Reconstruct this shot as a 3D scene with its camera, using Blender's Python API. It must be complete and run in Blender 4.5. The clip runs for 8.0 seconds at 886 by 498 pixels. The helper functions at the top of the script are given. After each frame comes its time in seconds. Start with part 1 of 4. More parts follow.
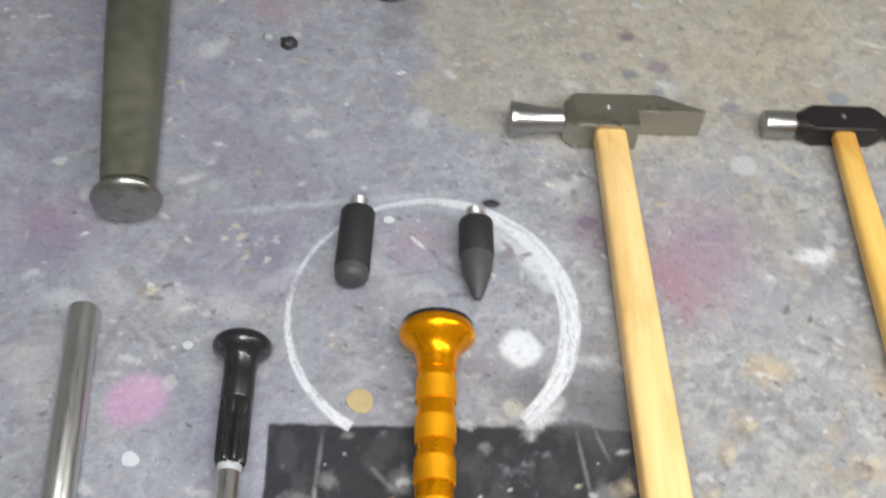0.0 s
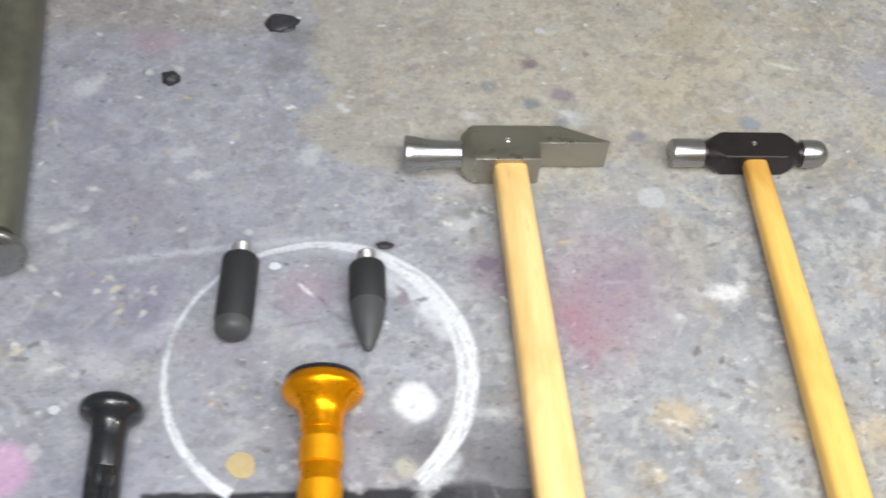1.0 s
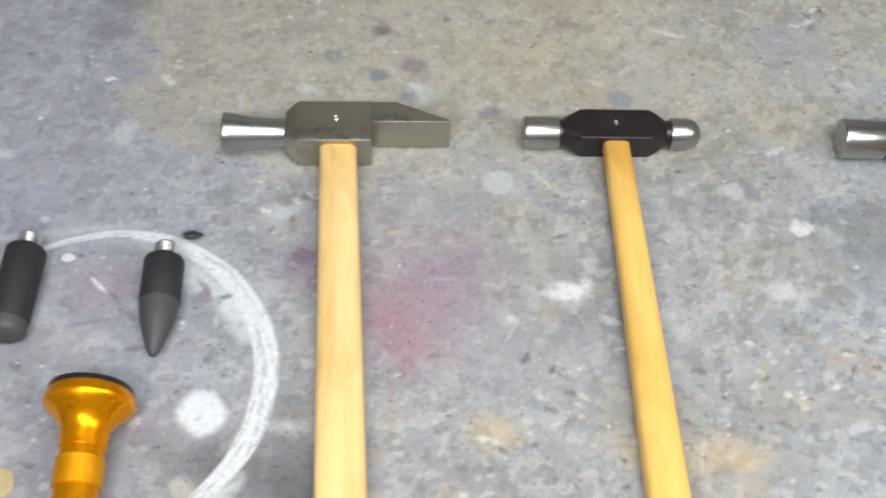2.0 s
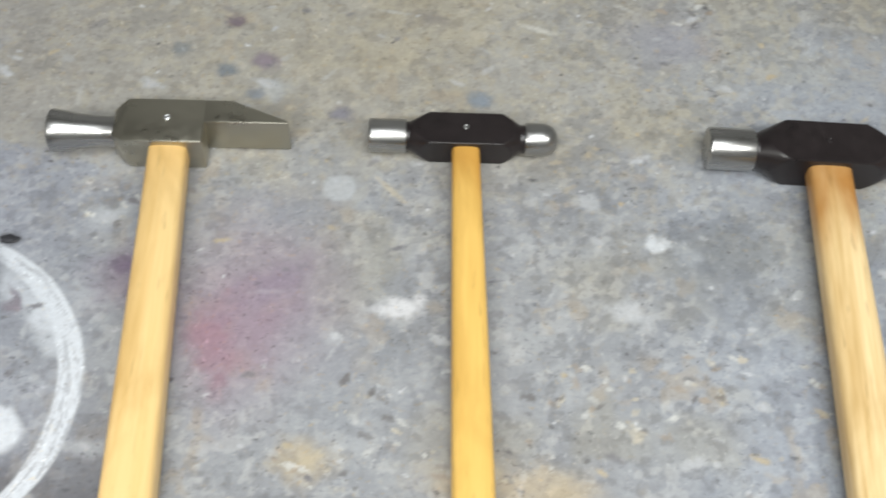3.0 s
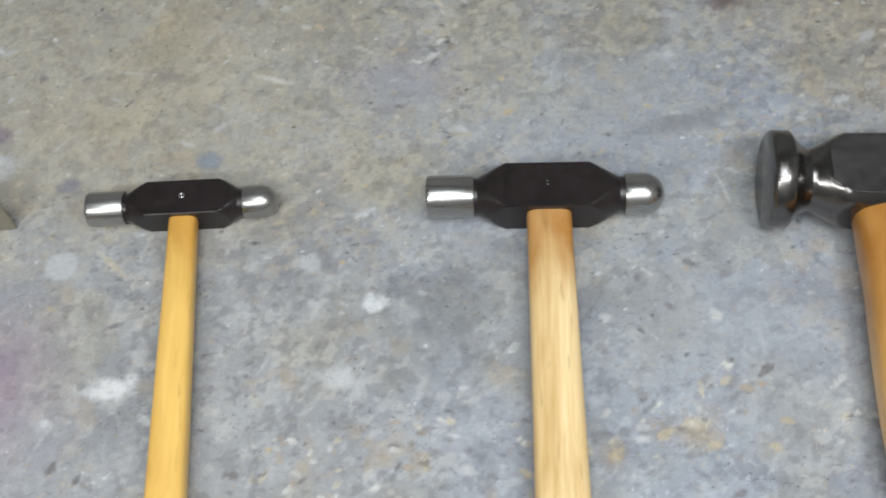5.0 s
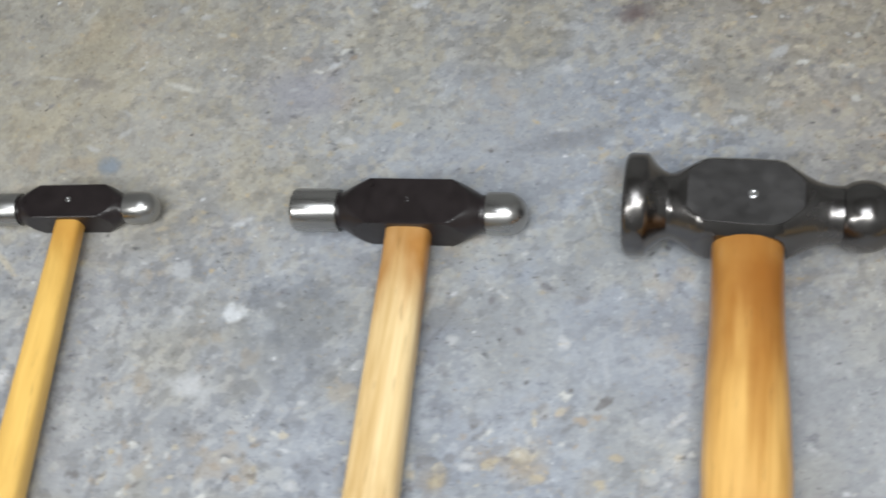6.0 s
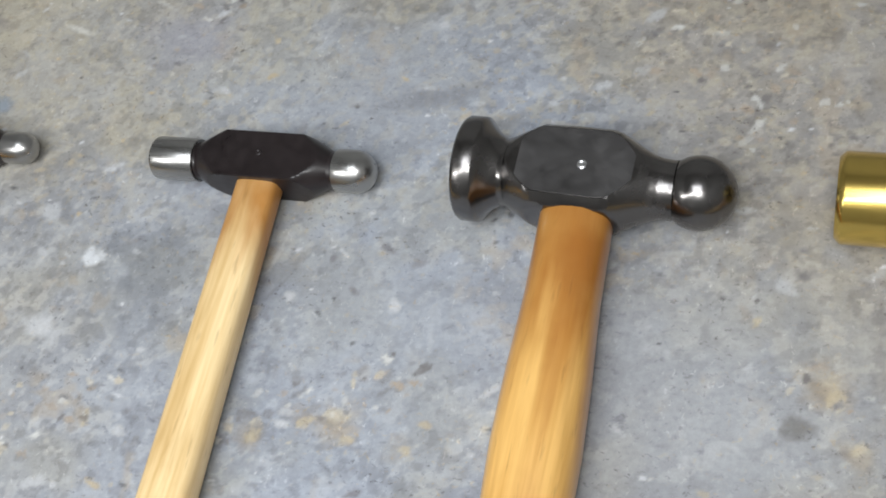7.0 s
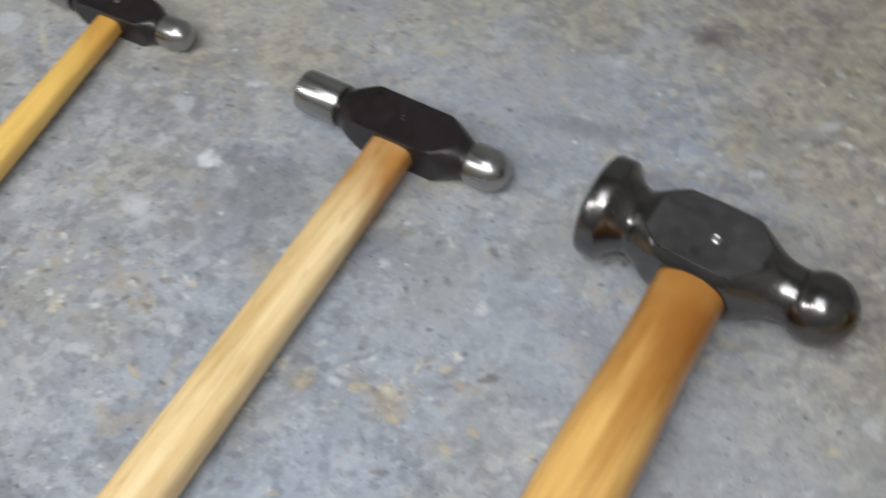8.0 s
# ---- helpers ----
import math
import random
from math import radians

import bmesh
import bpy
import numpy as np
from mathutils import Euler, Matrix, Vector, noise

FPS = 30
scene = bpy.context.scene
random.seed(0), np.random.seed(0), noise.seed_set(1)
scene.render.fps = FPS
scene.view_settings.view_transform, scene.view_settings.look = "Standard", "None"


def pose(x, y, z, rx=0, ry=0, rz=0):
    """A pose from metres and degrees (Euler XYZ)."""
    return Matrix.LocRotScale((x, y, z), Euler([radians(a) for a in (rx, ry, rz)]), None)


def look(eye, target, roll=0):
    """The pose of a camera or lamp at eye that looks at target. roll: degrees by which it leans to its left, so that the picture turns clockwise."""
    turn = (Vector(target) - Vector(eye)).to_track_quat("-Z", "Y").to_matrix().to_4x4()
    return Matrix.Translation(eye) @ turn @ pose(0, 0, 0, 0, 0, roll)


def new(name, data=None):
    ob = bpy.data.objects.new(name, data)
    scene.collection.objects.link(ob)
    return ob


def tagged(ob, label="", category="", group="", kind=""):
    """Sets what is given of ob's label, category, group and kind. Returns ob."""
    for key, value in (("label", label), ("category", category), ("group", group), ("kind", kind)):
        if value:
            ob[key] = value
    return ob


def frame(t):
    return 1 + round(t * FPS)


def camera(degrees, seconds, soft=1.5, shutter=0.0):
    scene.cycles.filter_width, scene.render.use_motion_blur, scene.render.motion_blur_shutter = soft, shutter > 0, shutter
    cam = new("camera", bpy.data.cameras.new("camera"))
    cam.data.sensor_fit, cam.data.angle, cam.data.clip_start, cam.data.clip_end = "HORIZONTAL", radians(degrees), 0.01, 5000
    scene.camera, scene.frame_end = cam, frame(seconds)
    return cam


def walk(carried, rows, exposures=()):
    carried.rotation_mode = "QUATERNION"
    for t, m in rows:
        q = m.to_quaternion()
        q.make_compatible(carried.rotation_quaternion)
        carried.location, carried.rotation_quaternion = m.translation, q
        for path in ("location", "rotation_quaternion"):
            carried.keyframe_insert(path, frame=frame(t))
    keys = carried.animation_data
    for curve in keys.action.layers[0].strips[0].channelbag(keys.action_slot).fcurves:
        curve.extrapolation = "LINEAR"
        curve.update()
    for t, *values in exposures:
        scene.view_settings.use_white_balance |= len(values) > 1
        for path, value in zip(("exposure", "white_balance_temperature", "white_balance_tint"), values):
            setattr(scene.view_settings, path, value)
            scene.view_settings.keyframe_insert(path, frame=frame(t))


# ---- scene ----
cam = camera(40.12, 8.0, soft=1.8, shutter=0.45)
PATH = [
    (0, (-0.0143, 0.0062, 0.4018), (0.0076, 0.2944, -0.0062), 4.89),
    (0.2, (-0.0221, 0.0091, 0.3989), (0.0192, 0.2882, -0.0139), 7.12),
    (0.5, (-0.0227, 0.0129, 0.3897), (0.0421, 0.3012, -0.0136), 9.29),
    (0.8, (-0.0108, 0.0268, 0.3916), (0.0421, 0.3113, -0.0162), 6.97),
    (1, (0.0119, 0.0320, 0.3856), (0.0522, 0.3249, -0.0177), 6.20),
    (1.5, (0.0683, 0.0476, 0.3744), (0.0926, 0.3312, -0.0367), 4.11),
    (1.7, (0.0806, 0.0573, 0.3692), (0.1043, 0.3373, -0.0444), 3.93),
    (2.8, (0.1579, 0.0945, 0.3546), (0.1618, 0.3544, -0.0726), 2.54),
    (3, (0.1697, 0.0977, 0.3536), (0.1759, 0.3586, -0.0729), 2.57),
    (3.5, (0.1987, 0.1096, 0.3556), (0.1979, 0.3674, -0.0728), 0.48),
    (4, (0.2350, 0.1172, 0.3570), (0.2318, 0.3726, -0.0729), -0.93),
    (4.5, (0.2806, 0.1212, 0.3588), (0.2641, 0.3773, -0.0702), -5.12),
    (4.7, (0.2796, 0.1277, 0.3676), (0.2655, 0.3729, -0.0679), -5.85),
    (5.8, (0.3781, 0.1464, 0.3584), (0.2939, 0.3817, -0.0747), -18.61),
    (6, (0.4047, 0.1499, 0.3542), (0.3010, 0.3832, -0.0757), -21.44),
    (6.3, (0.4341, 0.1566, 0.3524), (0.3182, 0.3661, -0.0865), -22.38),
    (6.5, (0.4538, 0.1610, 0.3359), (0.3255, 0.3717, -0.0990), -23.37),
    (7, (0.4900, 0.1691, 0.3343), (0.3406, 0.3743, -0.0965), -28.95),
    (7.2, (0.4877, 0.1722, 0.3446), (0.3435, 0.3637, -0.0942), -29.71),
    (7.5, (0.4842, 0.1769, 0.3338), (0.3378, 0.3750, -0.1014), -23.20),
    (7.8, (0.4838, 0.1581, 0.3217), (0.3173, 0.3714, -0.0988), -14.51),
    (8, (0.4709, 0.1543, 0.3280), (0.3034, 0.3683, -0.0917), -10.24),
]
walk(cam, [(t, look(eye, target, roll)) for t, eye, target, roll in PATH],
     [(0, 0.0, 6750, 12), (0.5, 0.12, 6700, 12), (1, 0.19, 6650, 12), (1.7, 0.09, 6650, 11), (2.8, -0.05, 6580, 9), (3.5, -0.18, 6580, 9), (4.5, -0.21, 6450, 9), (6, -0.13, 6420, 10), (7, -0.13, 6420, 11), (7.5, -0.2, 6440, 11), (8, -0.38, 6420, 11)])

# ---- world and light ----
world = bpy.data.worlds.new("world")
scene.world = world
world.use_nodes = True
world.node_tree.nodes["Background"].inputs[0].default_value = (0.9, 0.95, 1.0, 1)
world.node_tree.nodes["Background"].inputs[1].default_value = 0.02


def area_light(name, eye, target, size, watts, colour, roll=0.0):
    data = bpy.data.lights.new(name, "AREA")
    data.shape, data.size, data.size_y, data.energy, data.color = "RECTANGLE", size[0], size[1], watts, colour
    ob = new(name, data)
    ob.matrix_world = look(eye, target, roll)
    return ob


# fixed strip standing in for the torch that travels with the camera
area_light("torch_light", (0.22, 0.062, 0.415), (0.22, 0.345, 0.0), (0.64, 0.02), 1.60, (0.985, 1.0, 0.975), 14.0)
# two added fill lamps, brightening the west and east ends of the row
area_light("row_end_fill_light", (-0.045, 0.010, 0.405), (0.03, 0.29, 0.0), (0.10, 0.02), 0.52, (0.985, 1.0, 0.975), 14.0)
area_light("row_end_fill_light", (0.500, 0.115, 0.425), (0.41, 0.345, 0.0), (0.10, 0.02), 0.62, (0.985, 1.0, 0.975), 14.0)
# unseen overhead lamp, added as soft fill to lift the shadows
area_light("overhead_fill_light", (0.3, -0.4, 2.38), (0.3, 0.2, 0.0), (1.1, 1.1), 31.0, (0.92, 0.97, 1.0))


# ---- materials ----
def material(name, colour, rough=0.5, metal=0.0, grain=0.12, scale=300.0, bump=0.1, stretch=(1, 1, 1), coat=0.0, dist=0.0004, rough_var=0.12):
    m = bpy.data.materials.new(name)
    m.use_nodes = True
    nt = m.node_tree
    n, l = nt.nodes, nt.links
    b = n["Principled BSDF"]
    b.inputs["Metallic"].default_value = metal
    b.inputs["Coat Weight"].default_value = coat
    b.inputs["Coat Roughness"].default_value = 0.12
    tc = n.new("ShaderNodeTexCoord")
    mp = n.new("ShaderNodeMapping")
    mp.inputs["Scale"].default_value = stretch
    l.new(tc.outputs["Object"], mp.inputs[0])
    fine = n.new("ShaderNodeTexNoise")
    fine.inputs["Scale"].default_value, fine.inputs["Detail"].default_value = scale, 6
    broad = n.new("ShaderNodeTexNoise")
    broad.inputs["Scale"].default_value, broad.inputs["Detail"].default_value = scale * 0.17, 4
    l.new(mp.outputs[0], fine.inputs["Vector"])
    l.new(mp.outputs[0], broad.inputs["Vector"])
    mean = n.new("ShaderNodeMath")
    mean.operation = "MULTIPLY_ADD"
    mean.inputs[1].default_value = 0.45
    l.new(fine.outputs["Fac"], mean.inputs[0])
    half = n.new("ShaderNodeMath")
    half.operation = "MULTIPLY"
    half.inputs[1].default_value = 0.55
    l.new(broad.outputs["Fac"], half.inputs[0])
    l.new(half.outputs[0], mean.inputs[2])
    ramp = n.new("ShaderNodeValToRGB")
    ramp.color_ramp.elements[0].position, ramp.color_ramp.elements[1].position = 0.3, 0.7
    ramp.color_ramp.elements[0].color = (*[c * (1 - grain) for c in colour], 1)
    ramp.color_ramp.elements[1].color = (*[min(1, c * (1 + grain)) for c in colour], 1)
    l.new(mean.outputs[0], ramp.inputs[0])
    l.new(ramp.outputs[0], b.inputs["Base Color"])
    rr = n.new("ShaderNodeMapRange")
    rr.inputs["From Min"].default_value, rr.inputs["From Max"].default_value = 0.3, 0.7
    rr.inputs["To Min"].default_value, rr.inputs["To Max"].default_value = max(0.03, rough - rough_var), rough + rough_var
    l.new(mean.outputs[0], rr.inputs["Value"])
    l.new(rr.outputs[0], b.inputs["Roughness"])
    bp = n.new("ShaderNodeBump")
    bp.inputs["Strength"].default_value, bp.inputs["Distance"].default_value = bump, dist
    l.new(fine.outputs["Fac"], bp.inputs["Height"])
    l.new(bp.outputs[0], b.inputs["Normal"])
    return m


def wood(name, light, dark, warm_end, reach=-0.04, rough=0.42, coat=0.25):
    """Lacquered wood whose grain runs along local y; the end by the head is stained warmer."""
    m = bpy.data.materials.new(name)
    m.use_nodes = True
    nt = m.node_tree
    n, l = nt.nodes, nt.links
    b = n["Principled BSDF"]
    tc = n.new("ShaderNodeTexCoord")
    mp = n.new("ShaderNodeMapping")
    mp.inputs["Scale"].default_value = (1, 0.045, 1)
    l.new(tc.outputs["Object"], mp.inputs[0])
    fine = n.new("ShaderNodeTexNoise")
    fine.inputs["Scale"].default_value, fine.inputs["Detail"].default_value = 900, 5
    rings = n.new("ShaderNodeTexNoise")
    rings.inputs["Scale"].default_value, rings.inputs["Detail"].default_value, rings.inputs["Distortion"].default_value = 190, 3, 0.6
    blotch = n.new("ShaderNodeTexNoise")
    blotch.inputs["Scale"].default_value, blotch.inputs["Detail"].default_value = 45, 3
    for t in (fine, rings):
        l.new(mp.outputs[0], t.inputs["Vector"])
    l.new(tc.outputs["Object"], blotch.inputs["Vector"])
    add = n.new("ShaderNodeMath")
    add.operation = "MULTIPLY_ADD"
    add.inputs[1].default_value = 0.35
    l.new(fine.outputs["Fac"], add.inputs[0])
    sc = n.new("ShaderNodeMath")
    sc.operation = "MULTIPLY"
    sc.inputs[1].default_value = 0.65
    l.new(rings.outputs["Fac"], sc.inputs[0])
    l.new(sc.outputs[0], add.inputs[2])
    ramp = n.new("ShaderNodeValToRGB")
    ramp.color_ramp.elements[0].position, ramp.color_ramp.elements[1].position = 0.36, 0.6
    ramp.color_ramp.elements[0].color, ramp.color_ramp.elements[1].color = (*dark, 1), (*light, 1)
    l.new(add.outputs[0], ramp.inputs[0])
    xyz = n.new("ShaderNodeSeparateXYZ")
    l.new(tc.outputs["Object"], xyz.inputs[0])
    near = n.new("ShaderNodeMapRange")
    near.inputs["From Min"].default_value, near.inputs["From Max"].default_value = reach, reach * 0.4
    flame = n.new("ShaderNodeTexNoise")
    flame.inputs["Scale"].default_value, flame.inputs["Detail"].default_value = 110, 3
    longways = n.new("ShaderNodeMapping")
    longways.inputs["Scale"].default_value = (1, 0.10, 1)
    l.new(tc.outputs["Object"], longways.inputs[0])
    l.new(longways.outputs[0], flame.inputs["Vector"])
    sway = n.new("ShaderNodeMath")
    sway.operation = "MULTIPLY_ADD"
    sway.inputs[1].default_value = -reach * 1.5
    l.new(flame.outputs["Fac"], sway.inputs[0])
    l.new(xyz.outputs["Y"], sway.inputs[2])
    back = n.new("ShaderNodeMath")
    back.operation = "ADD"
    back.inputs[1].default_value = reach * 0.75
    l.new(sway.outputs[0], back.inputs[0])
    l.new(back.outputs[0], near.inputs["Value"])
    amount = n.new("ShaderNodeMath")
    amount.operation = "MULTIPLY"
    l.new(near.outputs[0], amount.inputs[0])
    strong = n.new("ShaderNodeMapRange")
    strong.inputs["From Min"].default_value, strong.inputs["From Max"].default_value = 0.25, 0.6
    strong.inputs["To Min"].default_value = 0.55
    l.new(blotch.outputs["Fac"], strong.inputs["Value"])
    l.new(strong.outputs[0], amount.inputs[1])
    mix = n.new("ShaderNodeMix")
    mix.data_type = "RGBA"
    l.new(amount.outputs[0], mix.inputs[0])
    l.new(ramp.outputs[0], mix.inputs[6])
    mix.inputs[7].default_value = (*warm_end, 1)
    smudge = n.new("ShaderNodeTexNoise")
    smudge.inputs["Scale"].default_value, smudge.inputs["Detail"].default_value, smudge.inputs["Distortion"].default_value = 60, 5, 0.8
    squash = n.new("ShaderNodeMapping")
    squash.inputs["Scale"].default_value = (1, 0.35, 1)
    l.new(tc.outputs["Object"], squash.inputs[0])
    l.new(squash.outputs[0], smudge.inputs["Vector"])
    shade = n.new("ShaderNodeValToRGB")
    shade.color_ramp.elements[0].position, shade.color_ramp.elements[1].position = 0.3, 0.62
    shade.color_ramp.elements[0].color, shade.color_ramp.elements[1].color = (0.80, 0.74, 0.64, 1), (1.04, 1.04, 1.05, 1)
    l.new(smudge.outputs["Fac"], shade.inputs[0])
    worn = n.new("ShaderNodeMix")
    worn.data_type, worn.blend_type = "RGBA", "MULTIPLY"
    worn.inputs[0].default_value = 1.0
    l.new(mix.outputs[2], worn.inputs[6])
    l.new(shade.outputs[0], worn.inputs[7])
    pores = n.new("ShaderNodeTexNoise")
    pores.inputs["Scale"].default_value, pores.inputs["Detail"].default_value = 700, 2
    drawn = n.new("ShaderNodeMapping")
    drawn.inputs["Scale"].default_value = (1, 0.12, 1)
    l.new(tc.outputs["Object"], drawn.inputs[0])
    l.new(drawn.outputs[0], pores.inputs["Vector"])
    dots = n.new("ShaderNodeMapRange")
    dots.inputs["From Min"].default_value, dots.inputs["From Max"].default_value, dots.inputs["To Max"].default_value = 0.63, 0.76, 0.30
    l.new(pores.outputs["Fac"], dots.inputs["Value"])
    speck = n.new("ShaderNodeMix")
    speck.data_type = "RGBA"
    l.new(dots.outputs[0], speck.inputs[0])
    l.new(worn.outputs[2], speck.inputs[6])
    speck.inputs[7].default_value = (*[c * 0.45 for c in warm_end], 1)
    l.new(speck.outputs[2], b.inputs["Base Color"])
    b.inputs["Roughness"].default_value = rough
    b.inputs["Coat Weight"].default_value, b.inputs["Coat Roughness"].default_value = coat, 0.28
    bp = n.new("ShaderNodeBump")
    bp.inputs["Strength"].default_value, bp.inputs["Distance"].default_value = 0.25, 0.0003
    l.new(add.outputs[0], bp.inputs["Height"])
    l.new(bp.outputs[0], b.inputs["Normal"])
    return m


def floor_material():
    m = bpy.data.materials.new("stained_concrete")
    m.use_nodes = True
    nt = m.node_tree
    n, l = nt.nodes, nt.links
    b = n["Principled BSDF"]
    b.inputs["Specular IOR Level"].default_value = 0.3
    at = n.new("ShaderNodeAttribute")
    at.attribute_name = "stain"
    tc = n.new("ShaderNodeTexCoord")
    fine = n.new("ShaderNodeTexNoise")
    fine.inputs["Scale"].default_value, fine.inputs["Detail"].default_value, fine.inputs["Roughness"].default_value = 420, 6, 0.7
    l.new(tc.outputs["Object"], fine.inputs["Vector"])
    pits = n.new("ShaderNodeTexNoise")
    pits.inputs["Scale"].default_value, pits.inputs["Detail"].default_value = 150, 4
    l.new(tc.outputs["Object"], pits.inputs["Vector"])
    ramp = n.new("ShaderNodeValToRGB")
    ramp.color_ramp.elements[0].position, ramp.color_ramp.elements[1].position = 0.32, 0.68
    ramp.color_ramp.elements[0].color, ramp.color_ramp.elements[1].color = (0.9, 0.9, 0.9, 1), (1.1, 1.1, 1.1, 1)
    l.new(fine.outputs["Fac"], ramp.inputs[0])
    mul = n.new("ShaderNodeMix")
    mul.data_type, mul.blend_type = "RGBA", "MULTIPLY"
    mul.clamp_result = False
    mul.inputs[0].default_value = 1.0
    l.new(at.outputs["Color"], mul.inputs[6])
    l.new(ramp.outputs[0], mul.inputs[7])
    last = mul.outputs[2]
    # dark pits, pale grains and tan grit, each thicker in some places
    for scale, squeeze, lo, hi, colour, where in ((620, (0.8, 1, 1), 0.60, 0.70, (0.42, 0.40, 0.40), 38), (520, (1, 0.8, 1), 0.61, 0.71, (1.55, 1.53, 1.50), 45), (430, (0.9, 1, 1), 0.60, 0.72, (1.22, 1.02, 0.74), 24), (260, (0.7, 1, 1), 0.60, 0.72, (0.58, 0.58, 0.62), 30)):
        mp = n.new("ShaderNodeMapping")
        mp.inputs["Scale"].default_value = squeeze
        mp.inputs["Location"].default_value = (scale * 0.013, scale * 0.007, 0)
        l.new(tc.outputs["Object"], mp.inputs[0])
        grain = n.new("ShaderNodeTexNoise")
        grain.inputs["Scale"].default_value, grain.inputs["Detail"].default_value, grain.inputs["Roughness"].default_value, grain.inputs["Distortion"].default_value = scale, 3, 0.6, 0.5
        l.new(mp.outputs[0], grain.inputs["Vector"])
        patch = n.new("ShaderNodeTexNoise")
        patch.inputs["Scale"].default_value, patch.inputs["Detail"].default_value = where, 4
        l.new(mp.outputs[0], patch.inputs["Vector"])
        cut = n.new("ShaderNodeMapRange")
        cut.inputs["From Min"].default_value, cut.inputs["From Max"].default_value = lo, hi
        l.new(grain.outputs["Fac"], cut.inputs["Value"])
        thick = n.new("ShaderNodeMapRange")
        thick.inputs["From Min"].default_value, thick.inputs["From Max"].default_value = 0.38, 0.66
        thick.inputs["To Min"].default_value, thick.inputs["To Max"].default_value = 0.12, 0.85
        l.new(patch.outputs["Fac"], thick.inputs["Value"])
        amount = n.new("ShaderNodeMath")
        amount.operation = "MULTIPLY"
        l.new(cut.outputs[0], amount.inputs[0])
        l.new(thick.outputs[0], amount.inputs[1])
        over = n.new("ShaderNodeMix")
        over.data_type, over.blend_type = "RGBA", "MULTIPLY"
        l.new(amount.outputs[0], over.inputs[0])
        l.new(last, over.inputs[6])
        over.inputs[7].default_value = (*colour, 1)
        last = over.outputs[2]
    l.new(last, b.inputs["Base Color"])
    rr = n.new("ShaderNodeMapRange")
    rr.inputs["From Min"].default_value, rr.inputs["From Max"].default_value = 0.3, 0.7
    rr.inputs["To Min"].default_value, rr.inputs["To Max"].default_value = 0.42, 0.7
    l.new(pits.outputs["Fac"], rr.inputs["Value"])
    l.new(rr.outputs[0], b.inputs["Roughness"])
    h = n.new("ShaderNodeMath")
    h.operation = "ADD"
    l.new(fine.outputs["Fac"], h.inputs[0])
    l.new(pits.outputs["Fac"], h.inputs[1])
    bp = n.new("ShaderNodeBump")
    bp.inputs["Strength"].default_value, bp.inputs["Distance"].default_value = 0.2, 0.0008
    l.new(h.outputs[0], bp.inputs["Height"])
    l.new(bp.outputs[0], b.inputs["Normal"])
    return m


CONCRETE = floor_material()
STEEL = material("brushed_steel", (0.43, 0.425, 0.415), 0.31, 1.0, 0.06, 500, 0.06, (0.12, 1, 1))
ROD_STEEL = material("drawn_steel", (0.62, 0.615, 0.60), 0.33, 1.0, 0.06, 500, 0.05, (1, 0.1, 1))
OLIVE_STEEL = material("nickel_grey_steel", (0.46, 0.435, 0.36), 0.33, 1.0, 0.03, 300, 0.03)
BLACKENED = material("blackened_steel", (0.015, 0.0105, 0.011), 0.36, 0.0, 0.4, 260, 0.15, coat=0.08)
DARK_STEEL = material("polished_dark_steel", (0.175, 0.166, 0.162), 0.23, 1.0, 0.12, 220, 0.04)
SATIN_STEEL = material("satin_dark_steel", (0.20, 0.194, 0.195), 0.40, 1.0, 0.06, 260, 0.05)
STAKE_STEEL = material("dull_olive_steel", (0.20, 0.20, 0.155), 0.5, 0.75, 0.25, 160, 0.25)
STAKE_FACE = material("worn_bright_steel", (0.36, 0.36, 0.34), 0.3, 1.0, 0.15, 200, 0.1)
BRASS = material("brass", (0.72, 0.52, 0.14), 0.24, 1.0, 0.06, 400, 0.05, (0.1, 1, 1))
GOLD = material("orange_anodised_aluminium", (1.0, 0.37, 0.002), 0.31, 0.85, 0.04, 400, 0.03)
GOLD_SATIN = material("knurled_orange_aluminium", (1.0, 0.40, 0.006), 0.47, 0.75, 0.12, 500, 0.12)
RUBBER = material("matt_black_rubber", (0.022, 0.023, 0.025), 0.6, 0.0, 0.2, 700, 0.2)
TIP_GREY = material("dark_grey_nylon", (0.06, 0.062, 0.066), 0.5, 0.0, 0.15, 500, 0.1)
BLACK_PLASTIC = material("glossy_black_plastic", (0.013, 0.014, 0.017), 0.31, 0.0, 0.2, 300, 0.03, coat=0.3)
CHROME = material("chromed_steel", (0.75, 0.75, 0.76), 0.3, 1.0, 0.04, 400, 0.03)
WHITE_PAINT = material("white_paint_drop", (0.60, 0.63, 0.68), 0.5, 0.0, 0.1, 350, 0.3)
GREY_PAINT = material("pale_grey_paint_drop", (0.42, 0.44, 0.46), 0.5, 0.0, 0.15, 400, 0.3)
TAN_PAINT = material("tan_paint_drop", (0.50, 0.40, 0.22), 0.5, 0.0, 0.15, 400, 0.3)
BLACK_RUBBLE = material("dark_debris", (0.03, 0.03, 0.035), 0.5, 0.0, 0.3, 600, 0.3)
PLASTER = material("plain_wall_plaster", (0.60, 0.59, 0.57), 0.8, 0.0, 0.08, 8, 0.2, dist=0.004)
WOOD_CHISEL = wood("pale_yellow_wood", (0.88, 0.63, 0.29), (0.82, 0.56, 0.23), (0.84, 0.55, 0.21), -0.03)
WOOD_SMALL = wood("golden_wood", (0.84, 0.54, 0.15), (0.78, 0.48, 0.12), (0.66, 0.35, 0.07), -0.03)
WOOD_MID = wood("pale_ash_wood", (0.88, 0.68, 0.38), (0.70, 0.48, 0.21), (0.48, 0.22, 0.05), -0.05)
